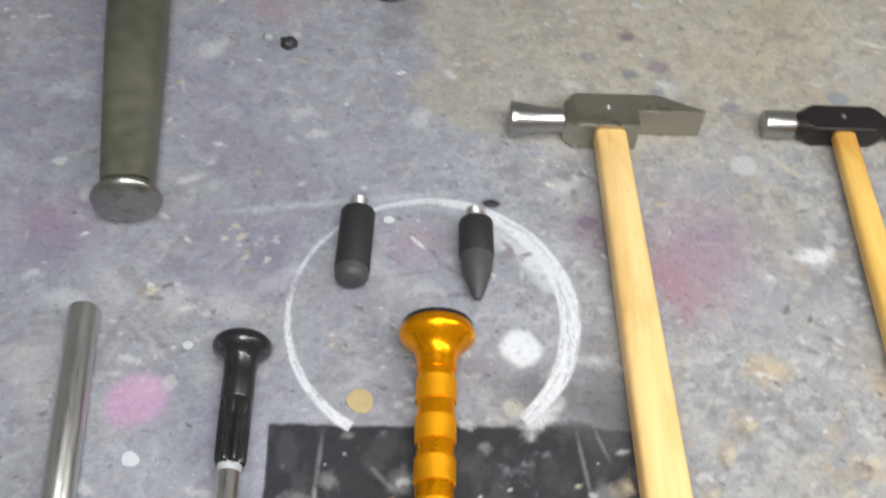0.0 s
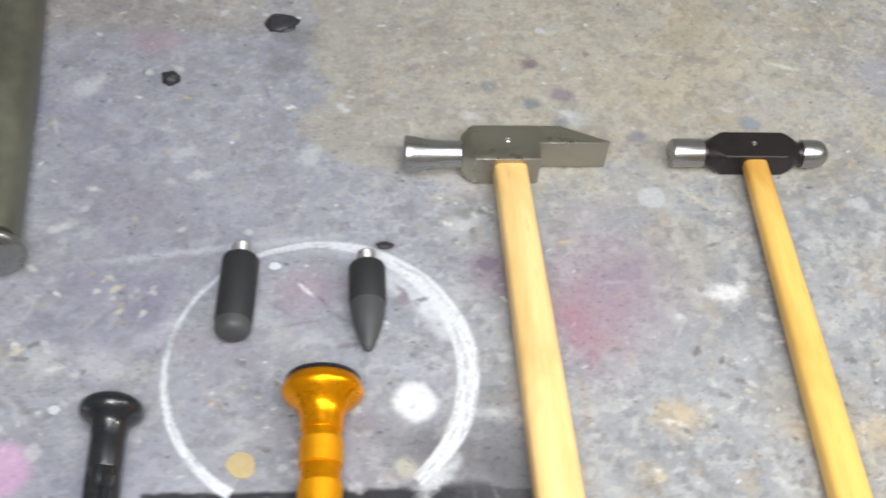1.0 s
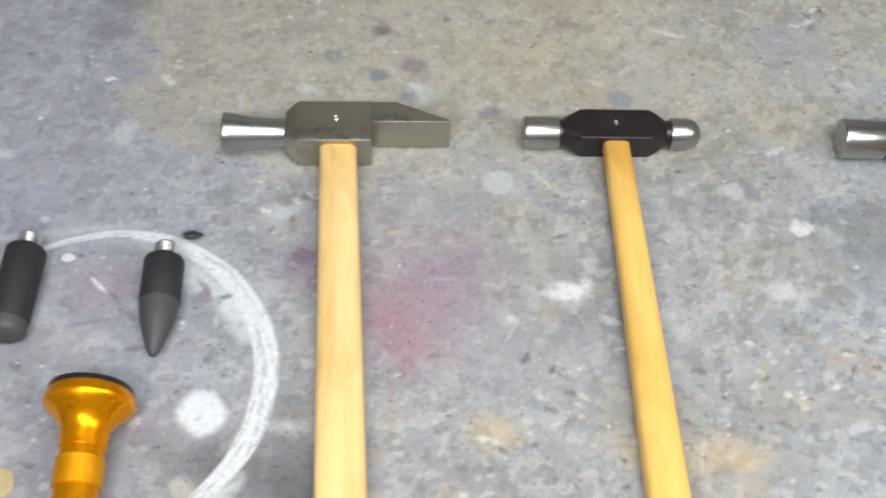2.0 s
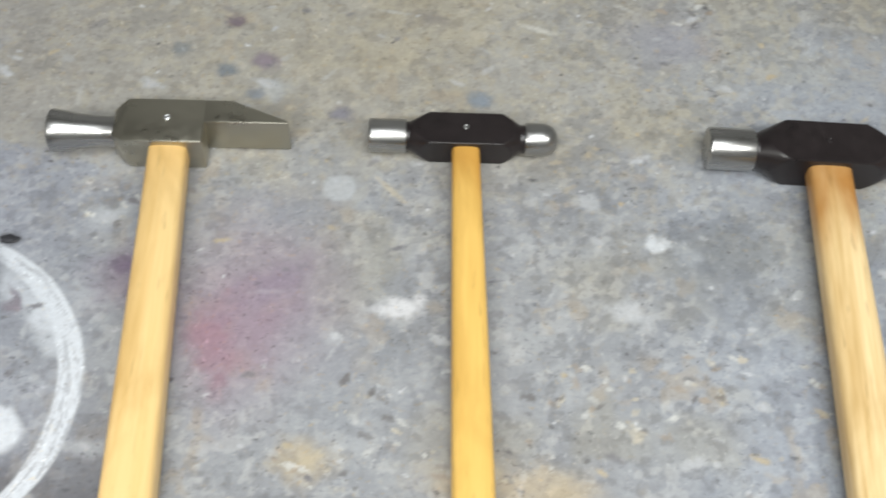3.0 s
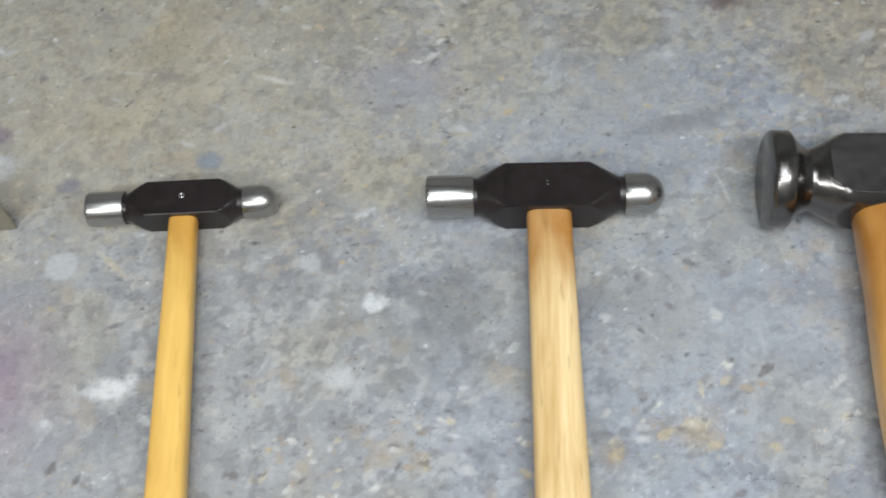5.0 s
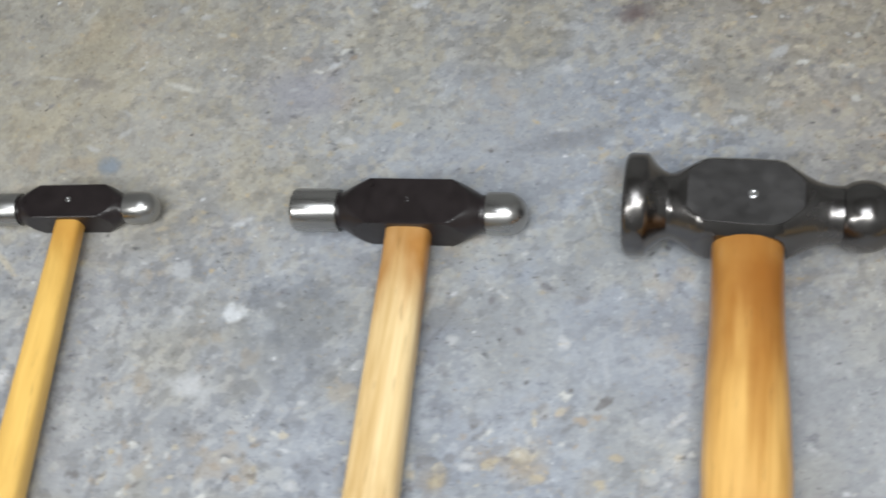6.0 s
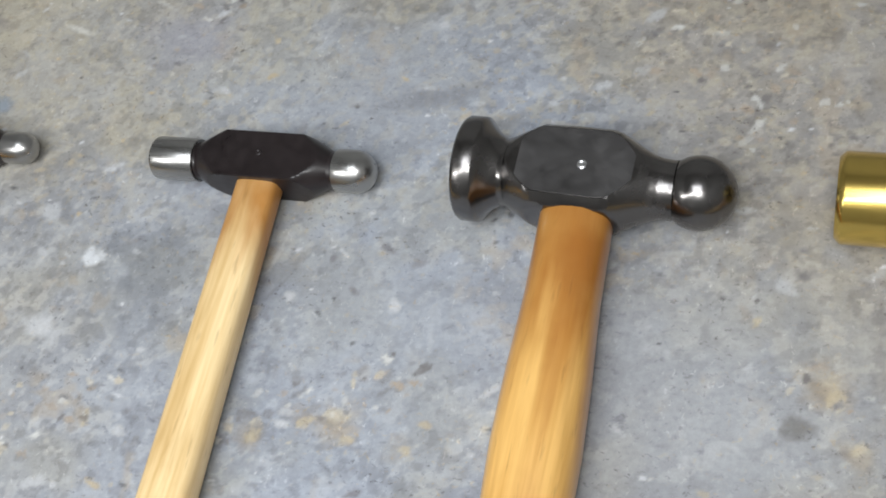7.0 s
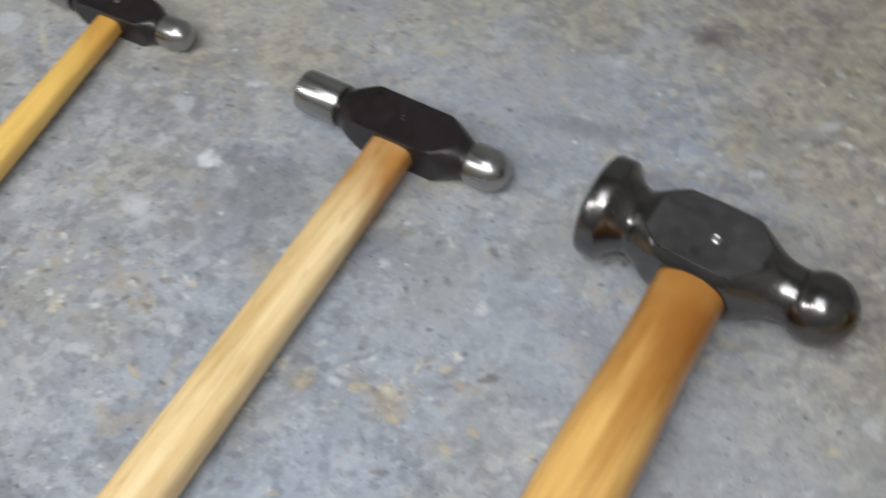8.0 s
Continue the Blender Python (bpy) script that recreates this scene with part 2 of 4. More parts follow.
WOOD_CHASE = wood("honey_wood", (0.77, 0.46, 0.14), (0.60, 0.31, 0.07), (0.38, 0.145, 0.02), -0.085, 0.38, 0.6)


# ---- mesh helpers ----
def part(name, bm, mat, parent=None, label="", smooth=35):
    bmesh.ops.recalc_face_normals(bm, faces=bm.faces[:])
    me = bpy.data.meshes.new(name)
    bm.to_mesh(me)
    bm.free()
    me.materials.append(mat)
    if smooth:
        me.shade_smooth()
        me.set_sharp_from_angle(angle=radians(smooth))
    ob = new(name, me)
    ob.parent = parent
    return tagged(ob, label=label)


def thing(name, m, label, category, group=""):
    ob = new(name)
    ob.empty_display_size = 0.02
    ob.matrix_world = m
    return tagged(ob, label, category, group)


def loft(sections):
    """A closed skin over rings of equally many points."""
    bm = bmesh.new()
    rings = [[bm.verts.new(p) for p in s] for s in sections]
    for a, b in zip(rings, rings[1:]):
        for i in range(len(a)):
            j = (i + 1) % len(a)
            bm.faces.new((a[i], a[j], b[j], b[i]))
    bm.faces.new(rings[0])
    bm.faces.new(rings[-1][::-1])
    return bm


def lathe(profile, axis_from, axis_to, seg=40):
    """Turned solid: profile rows of (share of the axis in metres, radius)."""
    a, b = Vector(axis_from), Vector(axis_to)
    w = (b - a).normalized()
    u = w.orthogonal().normalized() if abs(w.z) > 0.9 else w.cross(Vector((0, 0, 1))).normalized()
    v = w.cross(u)
    rows = [[a + w * d + (u * math.cos(t) + v * math.sin(t)) * max(r, 1e-5) for t in (2 * math.pi * k / seg for k in range(seg))] for d, r in profile]
    return loft(rows)


def soften(bm, width, angle=22):
    bmesh.ops.recalc_face_normals(bm, faces=bm.faces[:])
    edges = [e for e in bm.edges if e.is_manifold and e.calc_face_angle(0) > radians(angle)]
    bmesh.ops.bevel(bm, geom=edges, offset=width, segments=2, profile=0.5, affect="EDGES", clamp_overlap=True)
    return bm


def handle(rows, turn, zs, power=2.6, seg=28):
    """Rows of (distance from the head, half width, half thickness) along -y, leaning by turn degrees; zs: axis heights at both ends."""
    out = []
    total = rows[-1][0]
    tan = math.tan(radians(turn))
    for d, hw, hh in rows:
        zc = zs[0] + (zs[1] - zs[0]) * max(0, d) / total
        ring = []
        for k in range(seg):
            t = 2 * math.pi * k / seg
            c, s = math.cos(t), math.sin(t)
            ring.append((d * tan + hw * math.copysign(abs(c) ** (2 / power), c), -d, zc + hh * math.copysign(abs(s) ** (2 / power), s)))
        out.append(ring)
    return loft(out)


def smooth_rows(keys, n=26):
    ds = np.linspace(keys[0][0], keys[-1][0], n)
    k = np.array(keys)
    return [(float(d), float(np.interp(d, k[:, 0], k[:, 1])), float(np.interp(d, k[:, 0], k[:, 2]))) for d in ds]


# ---- floor with its stains ----
def axis_steps(lo, hi, step, far):
    inner = np.arange(lo, hi, step)
    outer = np.array([0.02, 0.05, 0.15, 0.35, 0.7, far])
    return np.concatenate([lo - outer[::-1] - 0.0, inner, hi + outer])


def value_noise(x, y, size, seed):
    rng = np.random.RandomState(seed)
    g = rng.rand(256, 256)
    u, v = x / size + 1000.37, y / size + 1000.71
    i, j = np.floor(u).astype(int), np.floor(v).astype(int)
    a, b = u - i, v - j
    a, b = a * a * (3 - 2 * a), b * b * (3 - 2 * b)
    i0, i1, j0, j1 = i % 256, (i + 1) % 256, j % 256, (j + 1) % 256
    return (g[i0, j0] * (1 - a) + g[i1, j0] * a) * (1 - b) + (g[i0, j1] * (1 - a) + g[i1, j1] * a) * b


def fractal(x, y, size, seed, octaves=4, gain=0.55):
    total, amp, norm = 0, 1.0, 0
    for o in range(octaves):
        total = total + amp * value_noise(x + 7.1 * o, y - 3.3 * o, size / 2**o, seed + o)
        norm += amp
        amp *= gain
    return total / norm


def step(a, b, v):
    t = np.clip((v - a) / (b - a), 0, 1)
    return t * t * (3 - 2 * t)


class Stains:
    """Colour of the concrete, layer over layer."""

    def __init__(self, x, y):
        self.x, self.y = x, y
        self.wx = x + 0.012 * (fractal(x, y, 0.03, 11) - 0.5)
        self.wy = y + 0.012 * (fractal(x, y, 0.03, 21) - 0.5)
        self.c = np.zeros((len(x), 3)) + (0.30, 0.31, 0.33)

    def lay(self, mask, colour):
        m = np.clip(mask, 0, 1)[:, None]
        self.c = self.c * (1 - m) + np.array(colour) * m

    def bare(self, px, py, more=0):
        """Whether no bold paint mark lies at that place."""
        off = [math.hypot(px - a, py - b) > r + more for a, b, r in ((37, 244, 10), (-106, 219, 14), (138, 338, 7), (249, 317, 6), (-24, 220, 6), (160, 290, 10))]
        return all(off) and abs(math.hypot(px - 2.5, py - 257.5) - 56) > 6 + more

    def tint(self, mask, colour):
        m = np.clip(mask, 0, 1)[:, None]
        self.c = self.c * (1 - m + np.array(colour) * m)

    def blot(self, x, y, rx, ry, colour, amount=0.7, soft=0.5, rough=0.5, turn=0.0, seed=5):
        """One stain at (x, y) in millimetres, with a ragged rim."""
        near = (abs(self.x - x / 1000) < rx * 0.003) & (abs(self.y - y / 1000) < max(rx, ry) * 0.003)
        near |= (abs(self.x - x / 1000) < ry * 0.003) & (abs(self.y - y / 1000) < max(rx, ry) * 0.003)
        px, py = self.x[near], self.y[near]
        dx, dy = px - x / 1000, py - y / 1000
        c, s = math.cos(radians(turn)), math.sin(radians(turn))
        u, v = (dx * c + dy * s) / (rx / 1000), (-dx * s + dy * c) / (ry / 1000)
        r = np.sqrt(u * u + v * v) + rough * (fractal(px, py, min(rx, ry) / 900, seed + int(abs(x)) % 97, 4, 0.65) - 0.5) * 1.6
        m = (1 - step(1 - soft, 1 + soft * 0.4, r)) * amount
        part_c = self.c[near]
        self.c[near] = part_c * (1 - m[:, None]) + np.array(colour) * m[:, None]


def paint_floor(x, y):
    s = Stains(x, y)
    wx, wy = s.wx, s.wy
    n1, n2, n3 = fractal(x, y, 0.06, 1), fractal(x, y, 0.022, 31), fractal(x, y, 0.007, 51, 3)
    # worn paint layers: soft clouds, then dragged scuffs and grit
    clouds = fractal(wx, wy, 0.040, 151)
    s.lay(step(0.36, 0.72, clouds) * 0.42, (0.36, 0.375, 0.405))
    s.lay(step(0.48, 0.78, fractal(wx, wy, 0.034, 171)) * 0.42, (0.165, 0.17, 0.19))
    s.lay(step(0.45, 0.75, fractal(wx, wy, 0.016, 191)) * 0.32, (0.42, 0.43, 0.45))
    s.lay(step(0.48, 0.74, fractal(x * 1.1 + 0.3 * y, y * 0.9, 0.010, 71, 4)) * 0.30, (0.46, 0.47, 0.48))
    s.lay(step(0.50, 0.74, fractal(x * 1.1, y * 0.9, 0.009, 271, 4)) * 0.23, (0.19, 0.19, 0.205))
    s.lay(step(0.57, 0.68, fractal(x * 0.9 - 0.3 * y, y, 0.0045, 281, 3)) * 0.38, (0.50, 0.50, 0.50))
    s.lay(step(0.58, 0.68, fractal(x * 0.9, y, 0.0036, 291, 3)) * 0.38, (0.15, 0.15, 0.16))
    swirl = fractal(wx + 0.006 * np.sin(wy * 180), wy, 0.014, 431, 3)
    s.lay(step(0.025, 0.0, abs(swirl - 0.52)) * step(0.45, 0.6, n1) * 0.22, (0.50, 0.52, 0.54))
    s.lay(step(0.012, 0.0, abs(fractal(wx, wy, 0.03, 441, 4) - 0.47)) * 0.22, (0.17, 0.17, 0.18))
    # broad tints: violet-grey to the west, beige along the north, brown to the east, blue-grey between
    s.tint(step(0.10, 0.0, wx), (0.98, 1.0, 1.045))
    s.lay(step(0.06, -0.02, wx) * 0.35, (0.30, 0.305, 0.33))
    s.tint(step(0.12, -0.03, wx) * step(0.25, 0.5, n1 + 0.3 * (n2 - 0.5)), (0.965, 0.965, 1.015))
    s.tint(step(0.02, -0.1, wx) * step(0.5, 0.7, fractal(x, y, 0.05, 91)), (0.90, 0.89, 0.945))
    frayed = 0.030 * (fractal(x, y, 0.022, 461, 5, 0.65) - 0.5)
    edge = np.interp(y, [0.330, 0.346, 0.358, 0.375, 0.42, 0.46], [0.075, 0.045, 0.004, -0.004, -0.002, -0.012]) + frayed
    north = step(-0.003, 0.006, wx - edge) * step(0.322, 0.365, wy + 0.05 * (n2 - 0.5)) * step(0.36, 0.13, wx + 0.12 * (n1 - 0.5))
    s.lay(north * 0.30, (0.40, 0.38, 0.335))
    s.tint(north, (1.04, 0.987, 0.88))
    s.tint(step(0.425, 0.44, wy) * step(0.02, -0.05, wx), (1.05, 0.98, 0.83))
    s.tint(step(0.40, 0.50, wx + 0.6 * (wy - 0.35) + 0.07 * (n1 - 0.5)) * step(0.30, 0.35, wy), (0.93, 0.86, 0.77))
    s.tint(step(0.12, 0.25, wx) * step(0.40, 0.44, wy + 0.03 * (n2 - 0.5)) * step(0.35, 0.62, n2), (0.97, 0.94, 0.88))
    s.tint(step(0.22, 0.32, wx) * step(0.46, 0.38, wx) * step(0.44, 0.38, wy), (0.95, 1.0, 1.09))
    s.tint(step(0.45, 0.68, fractal(wx, wy, 0.03, 131)) * step(0.08, 0.16, wx), (1.01, 0.97, 0.88))
    grit = step(0.56, 0.66, fractal(x * 0.95, y, 0.003, 451, 2)) * step(0.28, 0.38, wy)
    s.lay(grit * (0.10 + 0.25 * step(-0.01, 0.06, wx)), (0.44, 0.40, 0.31))
    # rust and ochre patches
    ochre = step(0.56, 0.70, fractal(x, y, 0.02, 211)) * step(0.46, 0.62, fractal(x, y, 0.006, 221, 3))
    s.lay(ochre * (0.08 + 0.30 * step(0.0, 0.12, wx)), (0.41, 0.34, 0.25))
    # magenta overspray round the narrow hammer
    s.blot(112, 292, 34, 40, (0.32, 0.25, 0.31), 0.7, 0.95, 0.35)
    s.blot(106, 280, 20, 26, (0.32, 0.205, 0.265), 0.38, 0.95, 0.8)
    s.blot(101, 274, 10, 18, (0.32, 0.15, 0.20), 0.45, 0.9, 1.3)
    s.blot(118, 300, 16, 8, (0.25, 0.20, 0.27), 0.5, 0.9, 1.0, 30)
    s.blot(72, 300, 14, 14, (0.24, 0.17, 0.23), 0.5, 0.8, 0.6)
    s.blot(-71, 424, 16, 9, (0.32, 0.23, 0.28), 0.6, 0.8, 0.6)
    s.blot(-2, 292, 18, 12, (0.33, 0.24, 0.30), 0.5, 0.9, 0.7)
    s.blot(-150, 300, 20, 16, (0.27, 0.17, 0.25), 0.5, 0.9, 0.6)
    # blue-grey cleaned areas
    s.blot(275, 316, 26, 18, (0.165, 0.18, 0.205), 0.42, 0.95, 0.9)
    s.blot(268, 305, 14, 18, (0.19, 0.205, 0.235), 0.4, 0.95, 0.9)
    s.blot(345, 385, 45, 30, (0.33, 0.345, 0.375), 0.55, 0.9, 0.6)
    s.blot(370, 300, 45, 40, (0.345, 0.365, 0.40), 0.5, 0.9, 0.6)
    s.blot(124, 329, 15, 13, (0.26, 0.275, 0.315), 0.6, 0.9, 0.7)
    s.blot(150, 262, 35, 22, (0.315, 0.33, 0.36), 0.5, 0.9, 0.6)
    s.blot(262, 410, 22, 16, (0.30, 0.30, 0.36), 0.5, 0.9, 0.6)
    s.blot(280, 350, 14, 9, (0.34, 0.37, 0.43), 0.5, 0.9, 0.6)
    s.blot(445, 282, 58, 38, (0.40, 0.415, 0.44), 0.55, 0.95, 0.6)
    # black sprayed oblong with worn face
    u, v = x + 0.0015 * (n3 - 0.5), y + 0.002 * (n3 - 0.5)
    oblong = step(-0.0575, -0.0565, u) * step(0.0805, 0.074, u + 0.006 * (n2 - 0.5)) * step(np.maximum(0.2098, 0.2108 + 0.02 * step(-0.01, 0.05, x) * (n2 - 0.35)), 0.2092, v) * step(0.174, 0.1765, v)
    s.lay(oblong * step(1.0, 0.66, fractal(x, y, 0.006, 231)) * 0.97, (0.022, 0.023, 0.028))
    s.lay(oblong * step(0.46, 0.7, fractal(x, y * 0.5, 0.008, 241)) * 0.5, (0.075, 0.078, 0.086))
    s.blot(72, 214, 18, 20, (0.09, 0.09, 0.10), 0.75, 0.95, 0.45)
    s.blot(52, 222, 24, 15, (0.11, 0.11, 0.125), 0.75, 0.95, 0.45)
    s.blot(68, 235, 9, 16, (0.17, 0.17, 0.19), 0.6, 0.95, 0.5)
    # dry-brushed white ring: thin to the west, broad to the east, open at the foot
    dx, dy = (x - 0.0025) / 0.0560, (y - 0.2575) / 0.0570
    r, a = np.sqrt(dx * dx + dy * dy), np.degrees(np.arctan2(dy, dx))
    a = np.where(a < -90, a + 360, a)
    wide = np.interp(a, [-52, -20, 20, 60, 90, 130, 165, 200, 238], [0.05, 0.080, 0.085, 0.065, 0.030, 0.020, 0.020, 0.030, 0.045])
    mid = np.interp(a, [-52, 30, 70, 95, 238], [0.98, 0.975, 0.985, 1.0, 1.0])
    bristle = fractal(r * 9 + 0.0, a * 0.012, 0.09, 301, 3)
    ring = step(1.0, 0.72, abs(r - mid + 0.03 * (n2 - 0.5)) / wide) * ((a > -52) & (a < 238))
    cover = np.interp(a, [-52, -30, 60, 100, 150, 200, 238], [0.85, 1.0, 0.95, 0.72, 0.7, 0.92, 1.0])
    s.lay(ring * cover * (0.5 + 0.5 * step(0.34, 0.54, bristle + 0.3 * (n3 - 0.4))), (0.66, 0.69, 0.74))
    s.blot(30, 296, 26, 7, (0.60, 0.63, 0.68), 0.65, 0.8, 0.8, -38)
    s.blot(46, 281, 15, 5, (0.62, 0.65, 0.70), 0.6, 0.8, 0.8, -60)
    s.blot(44, 214, 11, 4, (0.6, 0.63, 0.66), 0.8, 0.7, 0.8, 50)
    s.blot(-57, 274, 9, 5, (0.58, 0.61, 0.66), 0.7, 0.7, 0.6, 40)
    s.blot(-40, 312, 60, 2.0, (0.52, 0.55, 0.60), 0.4, 0.9, 0.6, 8)
    # scratches through the black oblong, cracks inside the ring
    for px, py, ln, wd, tr in ((58, 195, 15, 0.9, -82), (-38, 196, 11, 1.0, 86), (65, 204, 8, 0.8, -70)):
        s.blot(px, py, ln, wd, (0.26, 0.265, 0.28), 0.5, 0.8, 0.3, tr)
    for px, py, ln, wd, tr in ((-12, 284, 6, 0.8, -35), (9, 281, 7, 0.9, -30), (17, 278, 5, 0.9, 20), (-4, 278, 8, 0.8, 10), (4, 287, 5, 0.7, -50), (12, 268, 9, 1.2, 8), (34, 292, 5, 1.4, -55)):
        s.blot(px, py, ln, wd, (0.20, 0.17, 0.205), 0.7, 0.7, 0.8, tr)
    for px, py, rad in ((-35, 188, 4), (-46, 180, 5), (-8, 188, 5.5), (22, 202, 3), (66, 184, 6), (-28, 206, 2.5)):
        s.blot(px, py, rad, rad * 0.9, (0.24, 0.245, 0.25), 0.6, 0.7, 0.8)
    # scuffs and chalky smears
    s.blot(160, 290, 9, 4.5, (0.66, 0.66, 0.68), 0.9, 0.6, 0.9, 12)
    s.blot(236, 291, 8, 5, (0.52, 0.53, 0.55), 0.8, 0.7, 0.9, -20)
    s.blot(210, 414, 8, 1.4, (0.55, 0.54, 0.50), 0.8, 0.6, 0.5, -18)
    s.blot(156, 338, 9, 1.3, (0.50, 0.45, 0.36), 0.8, 0.6, 0.5, -45)
    s.blot(60, 325, 9, 5, (0.52, 0.54, 0.57), 0.55, 0.8, 0.9, 30)
    s.blot(-97, 399, 9, 6, (0.50, 0.52, 0.55), 0.7, 0.7, 0.9, 50)
    s.blot(-2, 359, 6, 6, (0.50, 0.52, 0.55), 0.6, 0.7, 0.9)
    s.blot(-95, 262, 9, 8, (0.46, 0.47, 0.49), 0.6, 0.7, 0.8)
    s.blot(-75, 262, 10, 8, (0.46, 0.47, 0.50), 0.5, 0.7, 0.8)
    s.blot(-140, 222, 10, 9, (0.42, 0.42, 0.43), 0.6, 0.7, 0.8)
    s.blot(-3, 293, 5, 0.9, (0.65, 0.66, 0.70), 0.9, 0.5, 0.4, -45)
    s.blot(112, 381, 8, 6, (0.42, 0.44, 0.46), 0.6, 0.6, 0.6)
    # thin worn drops
    s.blot(37, 244, 9.0, 8.6, (0.66, 0.69, 0.74), 0.97, 0.3, 0.22, -30)
    s.blot(-106, 219, 13.2, 12.2, (0.47, 0.31, 0.46), 0.9, 0.35, 0.25, 15)
    s.blot(-103, 223, 7, 5, (0.53, 0.38, 0.52), 0.6, 0.8, 0.7, 15)
    s.blot(138, 338, 6.3, 6.1, (0.46, 0.475, 0.495), 0.85, 0.25, 0.22)
    s.blot(226, 334.5, 3.6, 4.2, (0.45, 0.46, 0.48), 0.75, 0.4, 0.4)
    s.blot(249, 317.5, 4.6, 4.2, (0.62, 0.64, 0.67), 0.85, 0.5, 0.8)
    s.blot(258, 314, 5, 6, (0.40, 0.42, 0.45), 0.5, 0.6, 0.8)
    s.blot(33, 218, 4.6, 4.9, (0.44, 0.43, 0.38), 0.8, 0.4, 0.4)
    s.blot(-95, 226, 3.2, 3.8, (0.45, 0.44, 0.48), 0.8, 0.4, 0.4)
    # dark rings and spots
    for px, py, rad, col in ((94, 414, 4.6, (0.14, 0.11, 0.14)), (93, 390, 4.6, (0.165, 0.19, 0.22)), (74, 400, 5.0, (0.21, 0.225, 0.235)),
                             (105, 379, 4.2, (0.19, 0.21, 0.24)), (107, 395, 6.0, (0.22, 0.18, 0.22)), (136, 371, 6.0, (0.19, 0.185, 0.22)),
                             (187, 379, 6.5, (0.20, 0.235, 0.28)), (68, 305, 4.8, (0.17, 0.13, 0.19)), (27, 314, 4.0, (0.10, 0.10, 0.11)),
                             (34, 288, 4.0, (0.2, 0.17, 0.2)), (382, 440, 7.0, (0.13, 0.10, 0.10)), (486, 280, 5.0, (0.15, 0.145, 0.14)),
                             (485, 326, 3.2, (0.15, 0.145, 0.15)), (154, 178, 6.0, (0.10, 0.10, 0.11)), (59, 330, 4.0, (0.2, 0.2, 0.21))):
        s.blot(px, py, rad, rad * 0.8, col, 0.74, 0.6, 0.85)
        s.blot(px + 0.6, py - 0.4, rad * 0.5, rad * 0.35, [k * 1.25 for k in col], 0.5, 0.6, 0.6)
    s.blot(360, 385, 22, 5, (0.19, 0.195, 0.215), 0.6, 0.8, 0.9, 12)
    s.blot(385, 375, 10, 4, (0.22, 0.22, 0.23), 0.6, 0.8, 0.9, 30)
    s.blot(170, 418, 9, 4, (0.21, 0.195, 0.19), 0.6, 0.8, 0.8, -25)
    s.blot(-15, 412, 9, 12, (0.19, 0.195, 0.215), 0.75, 0.8, 0.9)
    s.blot(-9, 428, 10, 9, (0.18, 0.18, 0.19), 0.7, 0.8, 0.9, 25)
    s.blot(-150, 285, 24, 14, (0.21, 0.195, 0.275), 0.55, 0.9, 0.9, 15)
    s.blot(-88, 300, 16, 12, (0.24, 0.225, 0.30), 0.5, 0.9, 0.9, -15)
    s.blot(-30, 265, 16, 9, (0.25, 0.24, 0.30), 0.45, 0.9, 1.0, 20)
    s.blot(-146, 236, 14, 9, (0.47, 0.47, 0.48), 0.5, 0.8, 1.1, 25)
    s.blot(-82, 232, 9, 7, (0.47, 0.48, 0.50), 0.45, 0.8, 1.1, -25)
    s.blot(-62, 288, 11, 15, (0.19, 0.175, 0.25), 0.6, 0.9, 0.8)
    s.blot(-58, 270, 12, 9, (0.22, 0.205, 0.27), 0.5, 0.9, 0.8, 30)
    s.blot(-118, 250, 26, 2.0, (0.20, 0.19, 0.22), 0.55, 0.8, 1.2, 68)
    s.blot(-100, 243, 14, 1.6, (0.19, 0.18, 0.21), 0.5, 0.8, 1.2, -50)
    s.blot(-70, 336, 24, 12, (0.25, 0.235, 0.28), 0.5, 0.9, 0.9, -20)
    s.blot(-120, 270, 12, 18, (0.44, 0.45, 0.48), 0.45, 0.9, 1.0, 20)
    # ochre lumps of old paint
    for px, py, rad in ((111, 200, 7), (164, 197, 8), (103, 184, 6), (72, 186, 6), (133, 236, 9), (493, 292, 8), (501, 274, 6), (389, 428, 4), (120, 212, 8), (190, 232, 12), (210, 226, 12), (350, 269, 9), (416, 432, 3)):
        s.blot(px, py, rad, rad * 0.75, (0.44, 0.37, 0.265), 0.36, 0.95, 1.3, px)
        s.blot(px + 1.2, py + 0.8, rad * 0.45, rad * 0.35, (0.56, 0.49, 0.36), 0.6, 0.8, 1.1, -px)
        s.blot(px - 1.5, py - 1.5, rad * 0.6, rad * 0.25, (0.20, 0.17, 0.14), 0.5, 0.8, 1.1, px)
    for px, py, rad in ((322, 262, 7), (338, 268, 6), (352, 264, 6), (372, 262, 5), (492, 290, 7), (470, 312, 4), (300, 282, 5), (262, 262, 6)):
        s.blot(px, py, rad, rad * 0.7, (0.30, 0.255, 0.20), 0.45, 0.9, 1.4, px, 3)
        s.blot(px + 3, py - 1, rad * 0.5, rad * 0.3, (0.50, 0.42, 0.28), 0.6, 0.7, 1.4, -px, 7)
    s.blot(203, 229, 26, 7, (0.47, 0.385, 0.27), 0.55, 0.95, 1.1, -4)
    s.blot(178, 231, 12, 6, (0.46, 0.39, 0.29), 0.45, 0.95, 1.1, 8)
    s.blot(133, 236, 11, 6, (0.48, 0.40, 0.27), 0.5, 0.9, 1.0, 5)
    # soft smears where wet paint was wiped
    rub = np.random.RandomState(23)
